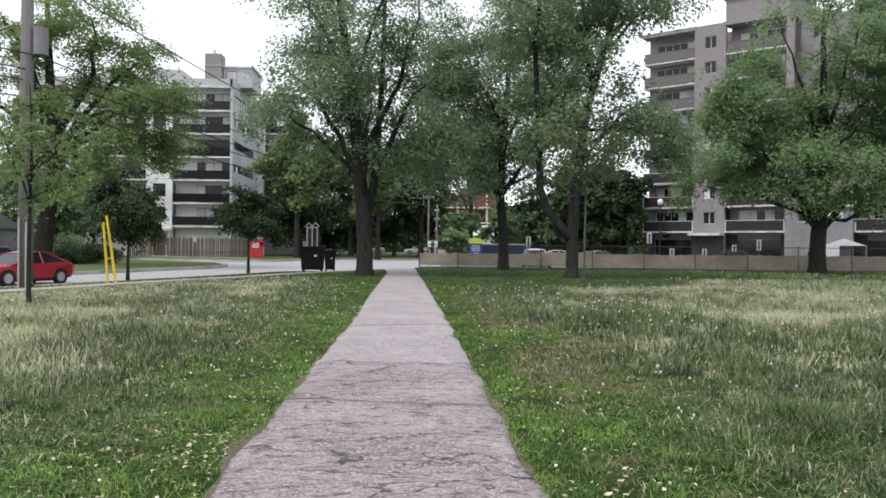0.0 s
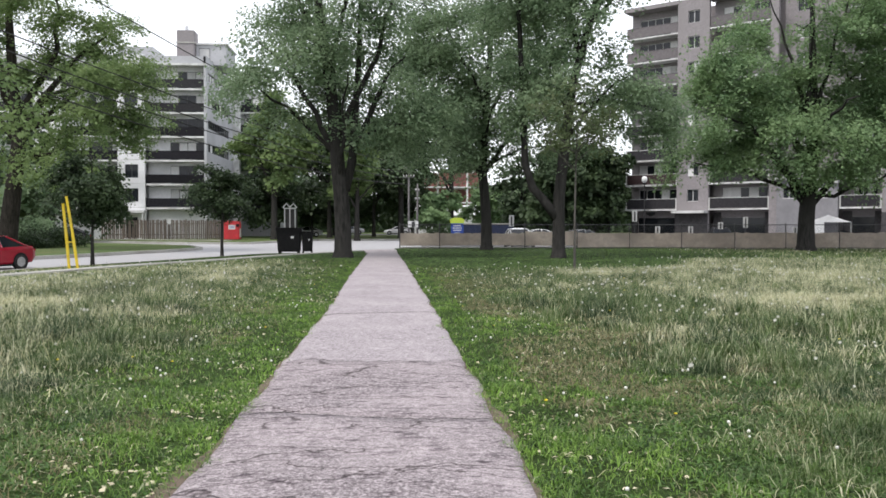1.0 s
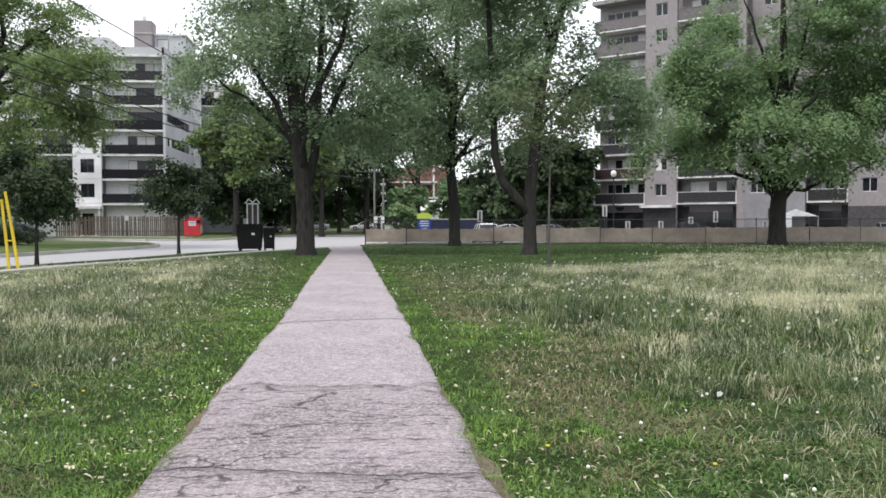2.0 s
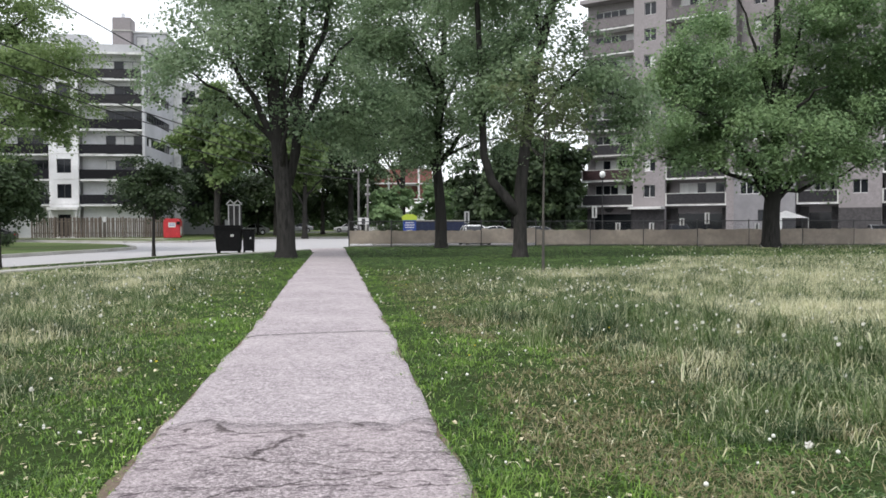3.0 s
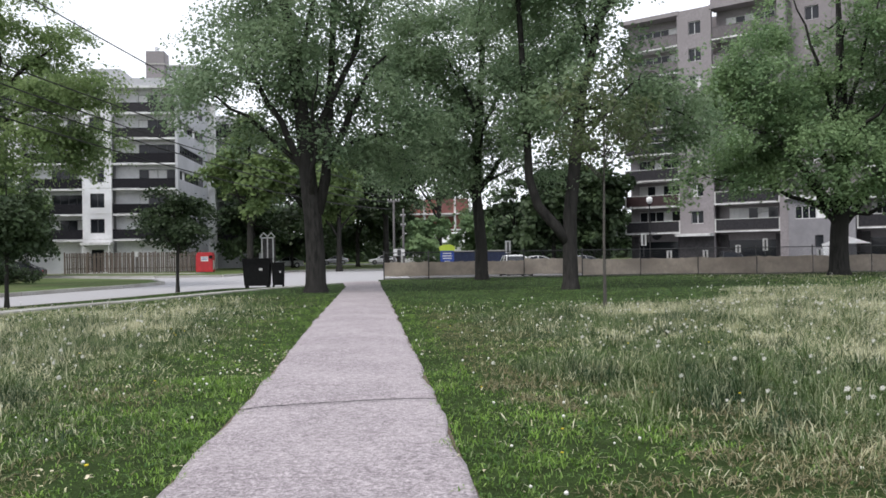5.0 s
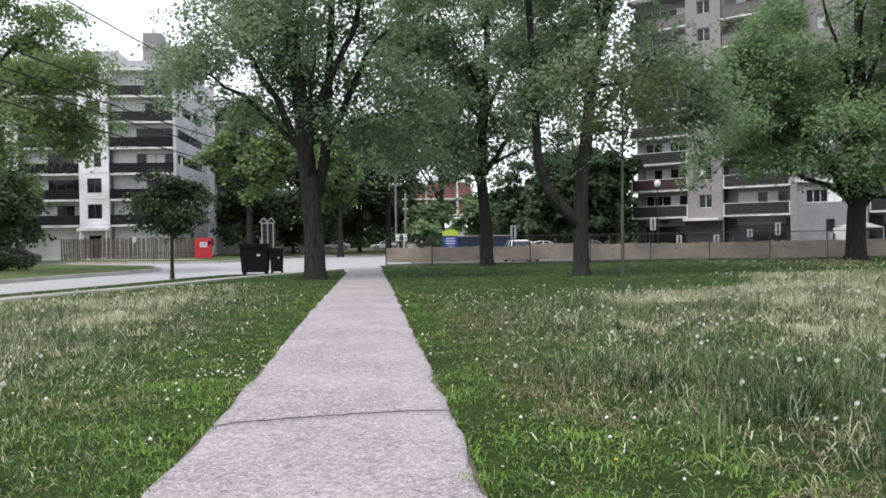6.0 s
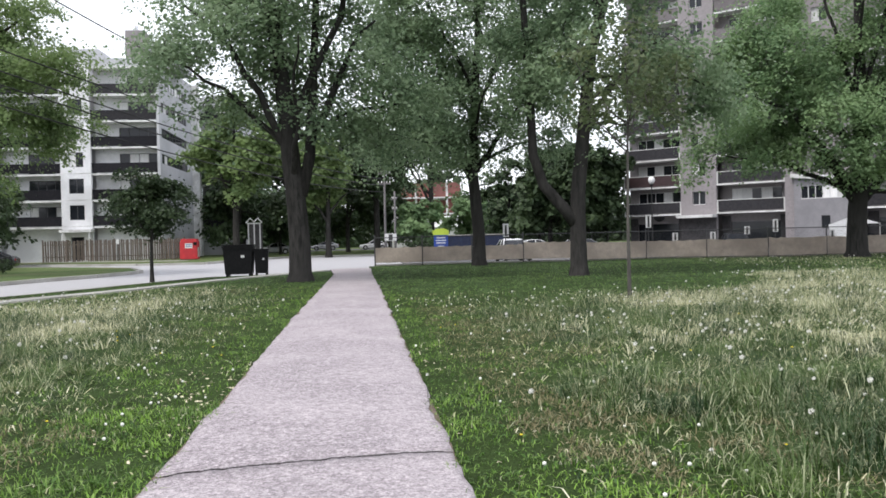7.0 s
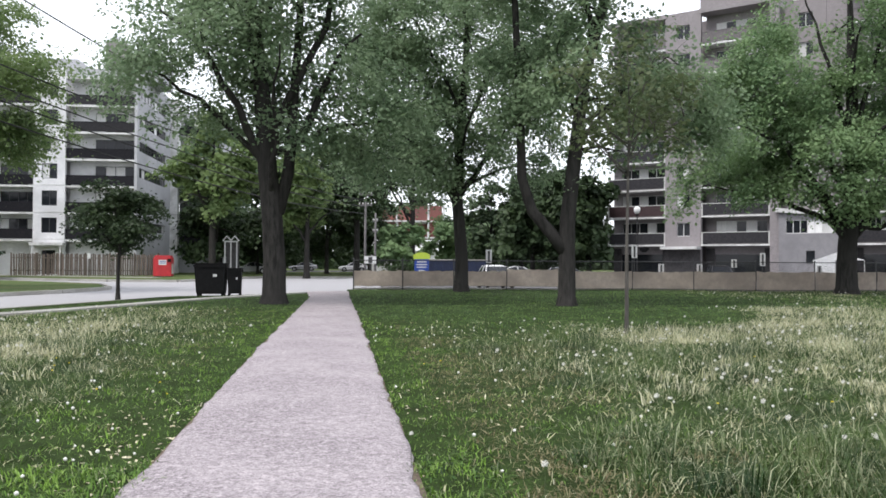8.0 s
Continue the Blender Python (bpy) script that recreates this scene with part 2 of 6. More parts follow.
M = {
    # soil coloured near black to add the deep shade between grass blades
    "soil": mat("shaded_lawn_soil", (0.008, 0.020, 0.005), (0.062, 0.098, 0.026), 42, 0.95, 1.0, 70, c3=(0.022, 0.036, 0.010), big=2.5, spec=0.1),
    "farlawn": mat("far_lawn_grass", (0.055, 0.095, 0.03), (0.11, 0.15, 0.055), 5, 0.95, 0.5, 30, c3=(0.12, 0.135, 0.06), big=0.25, spec=0.1),
    "path_new": asphalt_path_mat("path_asphalt", (0.25, 0.220, 0.232), (0.53, 0.478, 0.497), (0.44, 0.395, 0.41), 0.6, 0.15, 0.3),
    "path_old": asphalt_path_mat("path_asphalt_rough", (0.16, 0.137, 0.143), (0.51, 0.450, 0.466), (0.40, 0.350, 0.362), 0.9, 0.9, 1.0),
    "dirt": mat("trodden_brown_dirt", (0.10, 0.078, 0.06), (0.22, 0.175, 0.14), 22, 0.95, 0.7, 60, c3=(0.14, 0.11, 0.085), big=1.5, spec=0.1),
    "crackfill": mat("crack_soil", (0.010, 0.009, 0.008), (0.022, 0.019, 0.016), 30, 0.95),
    "road": mat("road_asphalt", (0.33, 0.325, 0.335), (0.43, 0.425, 0.435), 20, 0.9, 0.3, 80, c3=(0.37, 0.365, 0.375), big=0.15, spec=0.2),
    "lot": mat("parking_asphalt", (0.09, 0.09, 0.095), (0.15, 0.15, 0.155), 12, 0.9, 0.3, 60, c3=(0.17, 0.165, 0.165), big=0.2, spec=0.2),
    "concrete": mat("concrete", (0.36, 0.35, 0.33), (0.5, 0.49, 0.46), 9, 0.9, 0.3, 50, c3=(0.33, 0.32, 0.29), big=0.5, spec=0.2),
    "bark": mat("tree_bark", (0.018, 0.0175, 0.0165), (0.060, 0.057, 0.053), 7, 0.95, 1.0, 18, c3=(0.038, 0.036, 0.034), big=1.2, stretch=(1, 1, 0.22), spec=0.1),
    "bark3": mat("black_bark", (0.018, 0.016, 0.014), (0.05, 0.044, 0.038), 7, 0.95, 1.0, 18, stretch=(1, 1, 0.22), spec=0.1),
    "bark2": mat("grey_bark", (0.065, 0.061, 0.056), (0.135, 0.127, 0.115), 9, 0.95, 0.8, 30, stretch=(1, 1, 0.25), spec=0.1),
    "leaf": leaf_mat("maple_leaf", (0.132, 0.206, 0.112), (0.220, 0.308, 0.170), (0.33, 0.41, 0.26), trans=0.5),
    "leaf_y": leaf_mat("yellow_green_leaf", (0.120, 0.190, 0.070), (0.210, 0.295, 0.110), (0.31, 0.39, 0.18), trans=0.5),
    "leaf_o": leaf_mat("olive_leaf", (0.075, 0.108, 0.050), (0.12, 0.155, 0.070), (0.18, 0.21, 0.10), trans=0.5),
    "leaf_b": leaf_mat("bright_maple_leaf", (0.122, 0.208, 0.098), (0.222, 0.330, 0.152), (0.33, 0.44, 0.22), trans=0.42),
    "leaf_d": leaf_mat("dark_leaf", (0.028, 0.050, 0.024), (0.052, 0.084, 0.036), (0.085, 0.125, 0.05), trans=0.3),
    "white": mat("white_painted_brick", (0.74, 0.74, 0.76), (0.84, 0.84, 0.85), 3.5, 0.85, 0.2, 30, c3=(0.64, 0.64, 0.65), big=0.35, spec=0.2),
    "grey": mat("grey_painted_wall", (0.48, 0.485, 0.51), (0.55, 0.55, 0.575), 3, 0.85, 0.2, 30, c3=(0.44, 0.445, 0.465), big=0.3, spec=0.2),
    "brown": mat("taupe_brick", (0.25, 0.23, 0.238), (0.325, 0.30, 0.308), 4, 0.9, 0.2, 30, c3=(0.27, 0.25, 0.255), big=0.3, spec=0.2),
    "annex": mat("grey_render", (0.24, 0.235, 0.25), (0.29, 0.285, 0.30), 3, 0.9, 0.2, 30, c3=(0.22, 0.215, 0.23), big=0.4, spec=0.2),
    "slab": mat("white_slab_edge", (0.68, 0.68, 0.68), (0.80, 0.80, 0.79), 5, 0.8, 0.1, 30, c3=(0.5, 0.5, 0.49), big=0.8, spec=0.2),
    "rail": mat("dark_railing_panel", (0.012, 0.012, 0.016), (0.024, 0.023, 0.027), 6, 0.7, rnd=0.4, spec=0.15),
    "railg": mat("grey_railing_panel", (0.022, 0.022, 0.025), (0.042, 0.040, 0.044), 6, 0.7, rnd=0.3, spec=0.2),
    "railt": mat("taupe_railing_panel", (0.13, 0.118, 0.122), (0.19, 0.175, 0.18), 6, 0.8, rnd=0.15, spec=0.2),
    "railr": mat("maroon_railing_panel", (0.034, 0.018, 0.020), (0.052, 0.026, 0.028), 6, 0.6),
    "railw": mat("pale_metal_rail", (0.5, 0.5, 0.49), (0.62, 0.62, 0.6), 8, 0.5),
    "glass": glass_mat("window_glass", (0.016, 0.018, 0.022)),
    "curtain": mat("pale_curtain", (0.62, 0.62, 0.62), (0.80, 0.80, 0.79), 5, 0.9, stretch=(6, 6, 0.3), rnd=0.25),
    "frame": mat("window_frame_dark", (0.05, 0.05, 0.055), (0.08, 0.08, 0.085), 8, 0.5),
    "framew": mat("white_frame", (0.6, 0.6, 0.6), (0.7, 0.7, 0.7), 8, 0.5),
    "fencewood": mat("weathered_fence_wood", (0.115, 0.095, 0.08), (0.20, 0.165, 0.14), 5, 0.9, 0.5, 30, stretch=(3, 3, 0.3), rnd=0.25, spec=0.2),
    "metal": mat("dark_galvanized_metal", (0.045, 0.045, 0.047), (0.08, 0.08, 0.082), 10, 0.55, metal=0.3),
    "fabric": mat("tan_windscreen_fabric", (0.50, 0.440, 0.385), (0.66, 0.590, 0.515), 2.5, 0.95, 0.5, 9, c3=(0.45, 0.395, 0.345), big=0.5, rnd=0.12, spec=0.1),
    "polewood": mat("grey_utility_pole_wood", (0.13, 0.125, 0.125), (0.23, 0.22, 0.22), 7, 0.9, 0.6, 25, stretch=(4, 4, 0.15), spec=0.2),
    "black": mat("black_plastic", (0.007, 0.007, 0.008), (0.013, 0.013, 0.014), 6, 0.7, spec=0.2),
    "rubber": mat("rubber", (0.012, 0.012, 0.012), (0.02, 0.02, 0.02), 9, 0.8),
    "red": mat("red_car_paint", (0.27, 0.008, 0.022), (0.32, 0.011, 0.028), 2, 0.22, spec=0.7),
    "redbin": mat("red_painted_steel", (0.50, 0.025, 0.035), (0.62, 0.04, 0.05), 3, 0.5, c3=(0.45, 0.03, 0.04), big=1.0),
    "yellow": mat("yellow_plastic", (0.62, 0.44, 0.012), (0.76, 0.56, 0.03), 4, 0.5, c3=(0.6, 0.45, 0.05), big=2.0),
    "blue": mat("navy_container_paint", (0.012, 0.02, 0.055), (0.02, 0.03, 0.08), 3, 0.6),
    "bluesign": mat("blue_sign_paint", (0.02, 0.06, 0.30), (0.03, 0.08, 0.36), 4, 0.5),
    "limesign": mat("lime_sign_paint", (0.42, 0.55, 0.05), (0.5, 0.62, 0.08), 4, 0.5),
    "bluecar": mat("blue_car_paint", (0.03, 0.07, 0.16), (0.04, 0.085, 0.19), 2, 0.22, spec=0.7),
    "whitecar": mat("white_car_paint", (0.68, 0.69, 0.7), (0.76, 0.76, 0.77), 2, 0.25, spec=0.6),
    "darkcar": mat("black_car_paint", (0.012, 0.012, 0.014), (0.02, 0.02, 0.023), 2, 0.2, spec=0.7),
    "greycar": mat("silver_car_paint", (0.3, 0.31, 0.32), (0.36, 0.37, 0.38), 2, 0.25, metal=0.3),
    "chrome": mat("brushed_metal", (0.45, 0.45, 0.46), (0.6, 0.6, 0.61), 8, 0.3, metal=0.9),
    "lampglass": mat("frosted_lamp_globe", (0.75, 0.75, 0.75), (0.82, 0.82, 0.82), 3, 0.3),
    "taillight": mat("red_lamp_lens", (0.35, 0.01, 0.01), (0.45, 0.02, 0.02), 3, 0.2),
    "signwhite": mat("white_sign_paint", (0.66, 0.66, 0.66), (0.74, 0.74, 0.74), 5, 0.5),
    "tent": mat("white_canvas", (0.66, 0.67, 0.68), (0.76, 0.77, 0.78), 3, 0.8),
    "brick_red": mat("unfinished_red_cladding", (0.20, 0.075, 0.06), (0.29, 0.115, 0.095), 1.2, 0.9, c3=(0.19, 0.09, 0.08), big=0.2),
    # dark wall tone that stands in for shadow at ground level
    "darkwall": mat("ground_level_shade_paint", (0.06, 0.057, 0.06), (0.10, 0.095, 0.098), 4, 0.9, 0.2, 30, spec=0.2),
    "roof": mat("roof_shingle", (0.05, 0.055, 0.06), (0.085, 0.09, 0.095), 8, 0.9),
    "wire": mat("black_cable", (0.012, 0.012, 0.012), (0.02, 0.02, 0.02), 5, 0.6),
    "paper": mat("pale_dry_leaf", (0.5, 0.44, 0.30), (0.68, 0.62, 0.46), 12, 0.9, rnd=0.0),
    "g_short": leaf_mat("short_green_grass", (0.055, 0.132, 0.016), (0.195, 0.350, 0.046), (0.32, 0.45, 0.13), scale=1.3, trans=0.25, isl=0.4, rare=3.0),
    "g_tall": leaf_mat("tall_mixed_grass", (0.013, 0.042, 0.010), (0.082, 0.136, 0.032), (0.50, 0.52, 0.33), scale=1.0, trans=0.22, isl=0.5, rare=6.0),
    "g_dead": leaf_mat("dead_brown_grass", (0.14, 0.12, 0.055), (0.25, 0.215, 0.115), (0.42, 0.38, 0.24), scale=2.0, trans=0.2),
    "g_straw": leaf_mat("pale_seeding_grass", (0.36, 0.37, 0.19), (0.60, 0.58, 0.36), (0.82, 0.79, 0.60), scale=1.2, trans=0.35, isl=0.5),
    # mown grass in a darker green, with the trees' shade in its colour
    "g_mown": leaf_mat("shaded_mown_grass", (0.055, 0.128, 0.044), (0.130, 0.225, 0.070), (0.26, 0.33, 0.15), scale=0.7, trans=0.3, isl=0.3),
    "clover": leaf_mat("clover_leaf", (0.030, 0.085, 0.016), (0.080, 0.165, 0.030), (0.16, 0.24, 0.07), scale=1.5, trans=0.2),
    "seedhead": mat("dandelion_seed_fluff", (0.70, 0.69, 0.64), (0.84, 0.83, 0.79), 40, 0.95),
    "petal": mat("yellow_petal", (0.62, 0.48, 0.02), (0.75, 0.6, 0.04), 40, 0.8),
}


# ---------------------------------------------------------------- mesh helpers
def thing(name, label, category, at=(0, 0, 0), rz=0.0, group="", kind=""):
    e = new(name)
    e.empty_display_size = 0.2
    e.matrix_basis = pose(*at, 0, 0, rz)
    return tagged(e, label, category, group, kind)


def finish(name, bm, material, smooth=False):
    me = bpy.data.meshes.new(name)
    bm.normal_update()
    bm.to_mesh(me)
    bm.free()
    if material:
        me.materials.append(material)
    if smooth:
        me.polygons.foreach_set("use_smooth", [True] * len(me.polygons))
    return me


def part(name, bm, material, parent, label="", smooth=False):
    """Links a bmesh (or a finished mesh) as one object under a thing or a part."""
    me = finish(name, bm, material, smooth) if isinstance(bm, bmesh.types.BMesh) else bm
    ob = new(name, me)
    ob.parent = parent
    if label:
        ob["label"] = label
    return ob


def raw(name, verts, faces, material, smooth=False):
    """A mesh from numpy arrays of vertices and equal-sized faces."""
    me = bpy.data.meshes.new(name)
    verts, faces = np.asarray(verts, dtype=np.float32), np.asarray(faces, dtype=np.int32)
    k = faces.shape[1]
    me.vertices.add(len(verts))
    me.vertices.foreach_set("co", verts.ravel())
    me.loops.add(faces.size)
    me.loops.foreach_set("vertex_index", faces.ravel())
    me.polygons.add(len(faces))
    me.polygons.foreach_set("loop_start", np.arange(0, faces.size, k, dtype=np.int32))
    me.polygons.foreach_set("loop_total", np.full(len(faces), k, dtype=np.int32))
    if smooth:
        me.polygons.foreach_set("use_smooth", np.ones(len(faces), dtype=bool))
    me.update(calc_edges=True)
    me.validate()
    me.materials.append(material)
    return me


def box(bm, x0, x1, y0, y1, z0, z1):
    v = [bm.verts.new(p) for p in ((x0, y0, z0), (x1, y0, z0), (x1, y1, z0), (x0, y1, z0), (x0, y0, z1), (x1, y0, z1), (x1, y1, z1), (x0, y1, z1))]
    for f in ((3, 2, 1, 0), (4, 5, 6, 7), (0, 1, 5, 4), (1, 2, 6, 5), (2, 3, 7, 6), (3, 0, 4, 7)):
        bm.faces.new([v[i] for i in f])
    return v


def boxb(x0, x1, y0, y1, z0, z1, bevel=0.0):
    bm = bmesh.new()
    box(bm, x0, x1, y0, y1, z0, z1)
    if bevel:
        bmesh.ops.bevel(bm, geom=bm.edges[:], offset=bevel, segments=2, affect='EDGES')
    return bm


def tube(bm, pts, radii, sides=8, cap=True):
    """A tapered tube through points."""
    pts = [Vector(p) for p in pts]
    rings = []
    side = None
    for i, p in enumerate(pts):
        d = (pts[min(i + 1, len(pts) - 1)] - pts[max(i - 1, 0)]).normalized()
        if side is None:
            side = d.cross(Vector((0, 1, 0.01)) if abs(d.y) < 0.9 else Vector((1, 0, 0))).normalized()
        side = (side - d * side.dot(d)).normalized()
        up = d.cross(side)
        r = radii[i]
        rings.append([bm.verts.new(p + side * (r * math.cos(a)) + up * (r * math.sin(a))) for a in [2 * math.pi * k / sides for k in range(sides)]])
    for a, b in zip(rings, rings[1:]):
        for k in range(sides):
            bm.faces.new((a[k], a[(k + 1) % sides], b[(k + 1) % sides], b[k]))
    if cap:
        bm.faces.new(rings[0][::-1])
        bm.faces.new(rings[-1])
    return bm


def tubeb(pts, radii, sides=8):
    return tube(bmesh.new(), pts, radii, sides)


def prism(outline, y0, y1):
    """An outline in x, z swept along y."""
    bm = bmesh.new()
    a = [bm.verts.new((x, y0, z)) for x, z in outline]
    b = [bm.verts.new((x, y1, z)) for x, z in outline]
    n = len(outline)
    for i in range(n):
        bm.faces.new((a[i], a[(i + 1) % n], b[(i + 1) % n], b[i]))
    bm.faces.new(a[::-1])
    bm.faces.new(b)
    bmesh.ops.recalc_face_normals(bm, faces=bm.faces[:])
    return bm


def slab(outline, z0, z1):
    """A plan outline, anticlockwise, given a thickness."""
    bm = bmesh.new()
    a = [bm.verts.new((x, y, z0)) for x, y in outline]
    b = [bm.verts.new((x, y, z1)) for x, y in outline]
    n = len(outline)
    for i in range(n):
        bm.faces.new((a[i], a[(i + 1) % n], b[(i + 1) % n], b[i]))
    bm.faces.new(a[::-1])
    bm.faces.new(b)
    bmesh.ops.triangulate(bm, faces=bm.faces[-2:])
    bmesh.ops.recalc_face_normals(bm, faces=bm.faces[:])
    return bm


def sstep(a, b, v):
    t = np.clip((np.asarray(v, dtype=float) - a) / (b - a), 0, 1)
    return t * t * (3 - 2 * t)


def kerb_x(y):
    return -13.0 + 0.39 * (np.asarray(y, dtype=float) - 37.2)


def gz(x, y):
    """Height of the park lawn."""
    x, y = np.asarray(x, dtype=float), np.asarray(y, dtype=float)
    z = -0.15 * (1 - sstep(0.5, 6.5, x - kerb_x(y)))
    z = z - 0.08 * sstep(12, 28, x) * sstep(25, 50, y)
    return z + 0.02 * np.sin(x * 0.55 + 1) * np.sin(y * 0.41) * sstep(1.5, 4, np.abs(x + 0.2))


ROAD_Z = -0.30

# ---------------------------------------------------------------- ground
bm = bmesh.new()
R = 1500
bm.faces.new([bm.verts.new(p) for p in ((-R, -R, -0.45), (R, -R, -0.45), (R, R, -0.45), (-R, R, -0.45))])
ground = tagged(new("ground", finish("ground", bm, M["farlawn"])), "flat grassy ground reaching the horizon", "ground", kind="structure")


def lawn_left(y):
    """Left edge of the park lawn."""
    if y <= 51.0:
        return float(kerb_x(y))
    if y <= 53.0:
        return -7.6 + 7.8 * (y - 51.0) / 2.0
    return 0.2


rows_y = [-45 + i for i in range(48)] + [3 + 0.5 * i for i in range(106)] + [56.0]
bm = bmesh.new()
prev = None
for y in rows_y:
    x0 = lawn_left(y)
    xs = [x0 + (95 - x0) * (i / 70) ** 1.5 for i in range(71)]
    line = [bm.verts.new((x, y, float(gz(x, y)))) for x in xs]
    skirt = bm.verts.new((x0, y, -0.46))
    if prev:
        for i in range(70):
            bm.faces.new((prev[0][i], prev[0][i + 1], line[i + 1], line[i]))
        bm.faces.new((prev[1], prev[0][0], line[0], skirt))
    prev = (line, skirt)
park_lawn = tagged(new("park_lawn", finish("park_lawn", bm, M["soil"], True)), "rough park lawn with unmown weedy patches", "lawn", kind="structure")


def sheet(name, outline, z, material, label, category, thick=0.1):
    return tagged(new(name, finish(name, slab(outline, z - thick, z), material)), label, category, kind="structure")


ROAD = [(-60, -76), (-56, -78)] + [(float(kerb_x(y)), y) for y in (-60, -20, 20, 40, 51)] + [(0.2, 53), (0.4, 57.5), (2.6, 62), (2.6, 84), (60, 88), (60, 99), (-8.8, 99), (-9.4, 96), (-14, 86), (-24, 92), (-90, 128), (-90, 112), (-34, 80), (-20, 68), (-16.0, 62), (-17.6, 50), (-24, 32), (-34, 4)]
sheet("road", ROAD, ROAD_Z, M["road"], "pale worn grey asphalt street", "road")
sheet("parking_lot", [(2.7, 57.0), (95, 57.0), (95, 100), (60.1, 99), (60.1, 87.9), (2.7, 83.9)], ROAD_Z + 0.02, M["lot"], "dark asphalt parking lot behind the fence", "parking lot")


sheet("far_street", [(-60, 136), (70, 136), (70, 150), (-60, 150)], -0.09, M["lot"], "distant grey asphalt street", "road", 0.02)


def lawn_patch(name, outline, z, label):
    return tagged(new(name, finish(name, slab(outline, -0.44, z), M["farlawn"])), label, "lawn", kind="structure")


lawn_patch("corner_lawn", [(-14.6, 64.0), (-16.7, 70.0), (-19.4, 73.0), (-25.6, 78.6), (-90, 119), (-90, 0), (-35, 3), (-24.5, 32), (-18.0, 50), (-16.8, 54.1), (-15.4, 57.8), (-14.6, 62.0)], -0.12, "mown corner lawn across the street")
lawn_patch("far_lawn", [(-14.0, 82.0), (-19.6, 82.6), (-30.6, 89.6), (-90, 128.6), (-90, 220), (3.3, 220), (3.3, 99.4), (-8.6, 99.4), (-9.6, 97)][::-1], -0.12, "mown lawn before the apartment block")
lawn_patch("far_verge", [(3.4, 99.4), (60, 99.4), (120, 101), (120, 220), (3.4, 220)], -0.12, "grass verge beyond the parking lot")


def strip(name, pts, width, z0, z1, material, label, category, seg=3.0, group="", pname="kerb_stone"):
    """A run of short blocks along a polyline, each a part of the strip."""
    top = thing(name, label, category, kind="structure")
    for (ax, ay), (bx, by) in zip(pts, pts[1:]):
        length = math.hypot(bx - ax, by - ay)
        n = max(1, round(length / seg))
        dx, dy = (bx - ax) / length, (by - ay) / length
        for i in range(n):
            s0, s1 = length * i / n + 0.01, length * (i + 1) / n - 0.01
            b = bmesh.new()
            vs = []
            for s, o in ((s0, 0), (s1, 0), (s1, width), (s0, width)):
                x, y = ax + dx * s - dy * o, ay + dy * s + dx * o
                zt = z1(x, y) if callable(z1) else z1
                vs.append((x, y, zt))
            lo = [b.verts.new((x, y, z0)) for x, y, _ in vs]
            hi = [b.verts.new(v) for v in vs]
            for k in range(4):
                b.faces.new((lo[k], lo[(k + 1) % 4], hi[(k + 1) % 4], hi[k]))
            b.faces.new(hi)
            b.faces.new(lo[::-1])
            part(pname, b, material, top)
    return top


strip("park_kerb", [(float(kerb_x(y)) - 0.02, y) for y in (-20, 10, 30, 51)] + [(-0.1, 53.05), (0.15, 56.0)], 0.22, -0.44, lambda x, y: ROAD_Z + 0.15, M["concrete"], "low concrete kerb along the park", "kerb")
strip("corner_kerb", [(-90, 119.3), (-25.5, 78.8), (-19.3, 73.2), (-16.5, 70.1), (-14.4, 64.0), (-14.4, 62.0), (-15.2, 57.8), (-16.6, 54.1), (-17.8, 50), (-24.3, 32), (-34.8, 3)], 0.22, -0.44, ROAD_Z + 0.2, M["concrete"], "pale concrete kerb round the corner lawn", "kerb")
strip("far_kerb", [(58, 99.1), (-8.9, 99.1), (-13.8, 81.8), (-19.5, 82.4), (-30.5, 89.4), (-90, 128.4)], 0.25, -0.44, ROAD_Z + 0.2, M["concrete"], "pale concrete kerb of the side street", "kerb", seg=5)
strip("sidewalk", [(-27.4, -7.8), (-18.4, 12.8), (-10.0, 32.4), (-3.8, 47.4), (-1.7, 50.6)], 1.35, -0.35, lambda x, y: float(gz(x, y)) + 0.05, M["concrete"], "narrow concrete sidewalk with slab joints", "sidewalk", seg=1.6, pname="sidewalk_slab")
strip("far_sidewalk", [(-17, 90.6), (-26, 96.0), (-60, 115)], 1.4, -0.3, -0.08, M["concrete"], "concrete sidewalk before the wooden fence", "sidewalk", seg=2.5, pname="sidewalk_slab")
strip("fence_kerb", [(0.5, 56.3), (60, 56.2)], 0.3, -0.4, lambda x, y: float(gz(x, y)) + 0.07, M["concrete"], "low concrete edging under the chain-link fence", "kerb", seg=4)


# asphalt path in sections parted by real cracks
def path_l(y):
    return float(np.interp(y, [-8, 5, 12, 17, 26, 35, 46, 52], [-1.26, -1.25, -1.21, -1.16, -1.26, -1.28, -1.32, -1.75]))


def path_r(y):
    return float(np.interp(y, [-8, 5, 12, 17, 26, 35, 46, 52], [0.85, 0.84, 0.79, 0.76, 0.64, 0.53, 0.32, 0.30]))


def jag(s, k):
    return 0.06 * noise.noise(Vector((s * 2.3, k, 0))) + 0.05 * noise.noise(Vector((s * 7, k, 3))) + 0.03 * noise.noise(Vector((s * 19, k, 6)))


def cut_a(u):
    return 8.2 - 0.28 * u + 0.07 * math.sin(u * 7) + jag(u * 2, 1)


def cut_b(u):
    return 10.7 + 0.30 * noise.noise(Vector((u * 3.1, 5, 0))) + 0.12 * noise.noise(Vector((u * 11, 5, 2))) + jag(u * 2, 5)


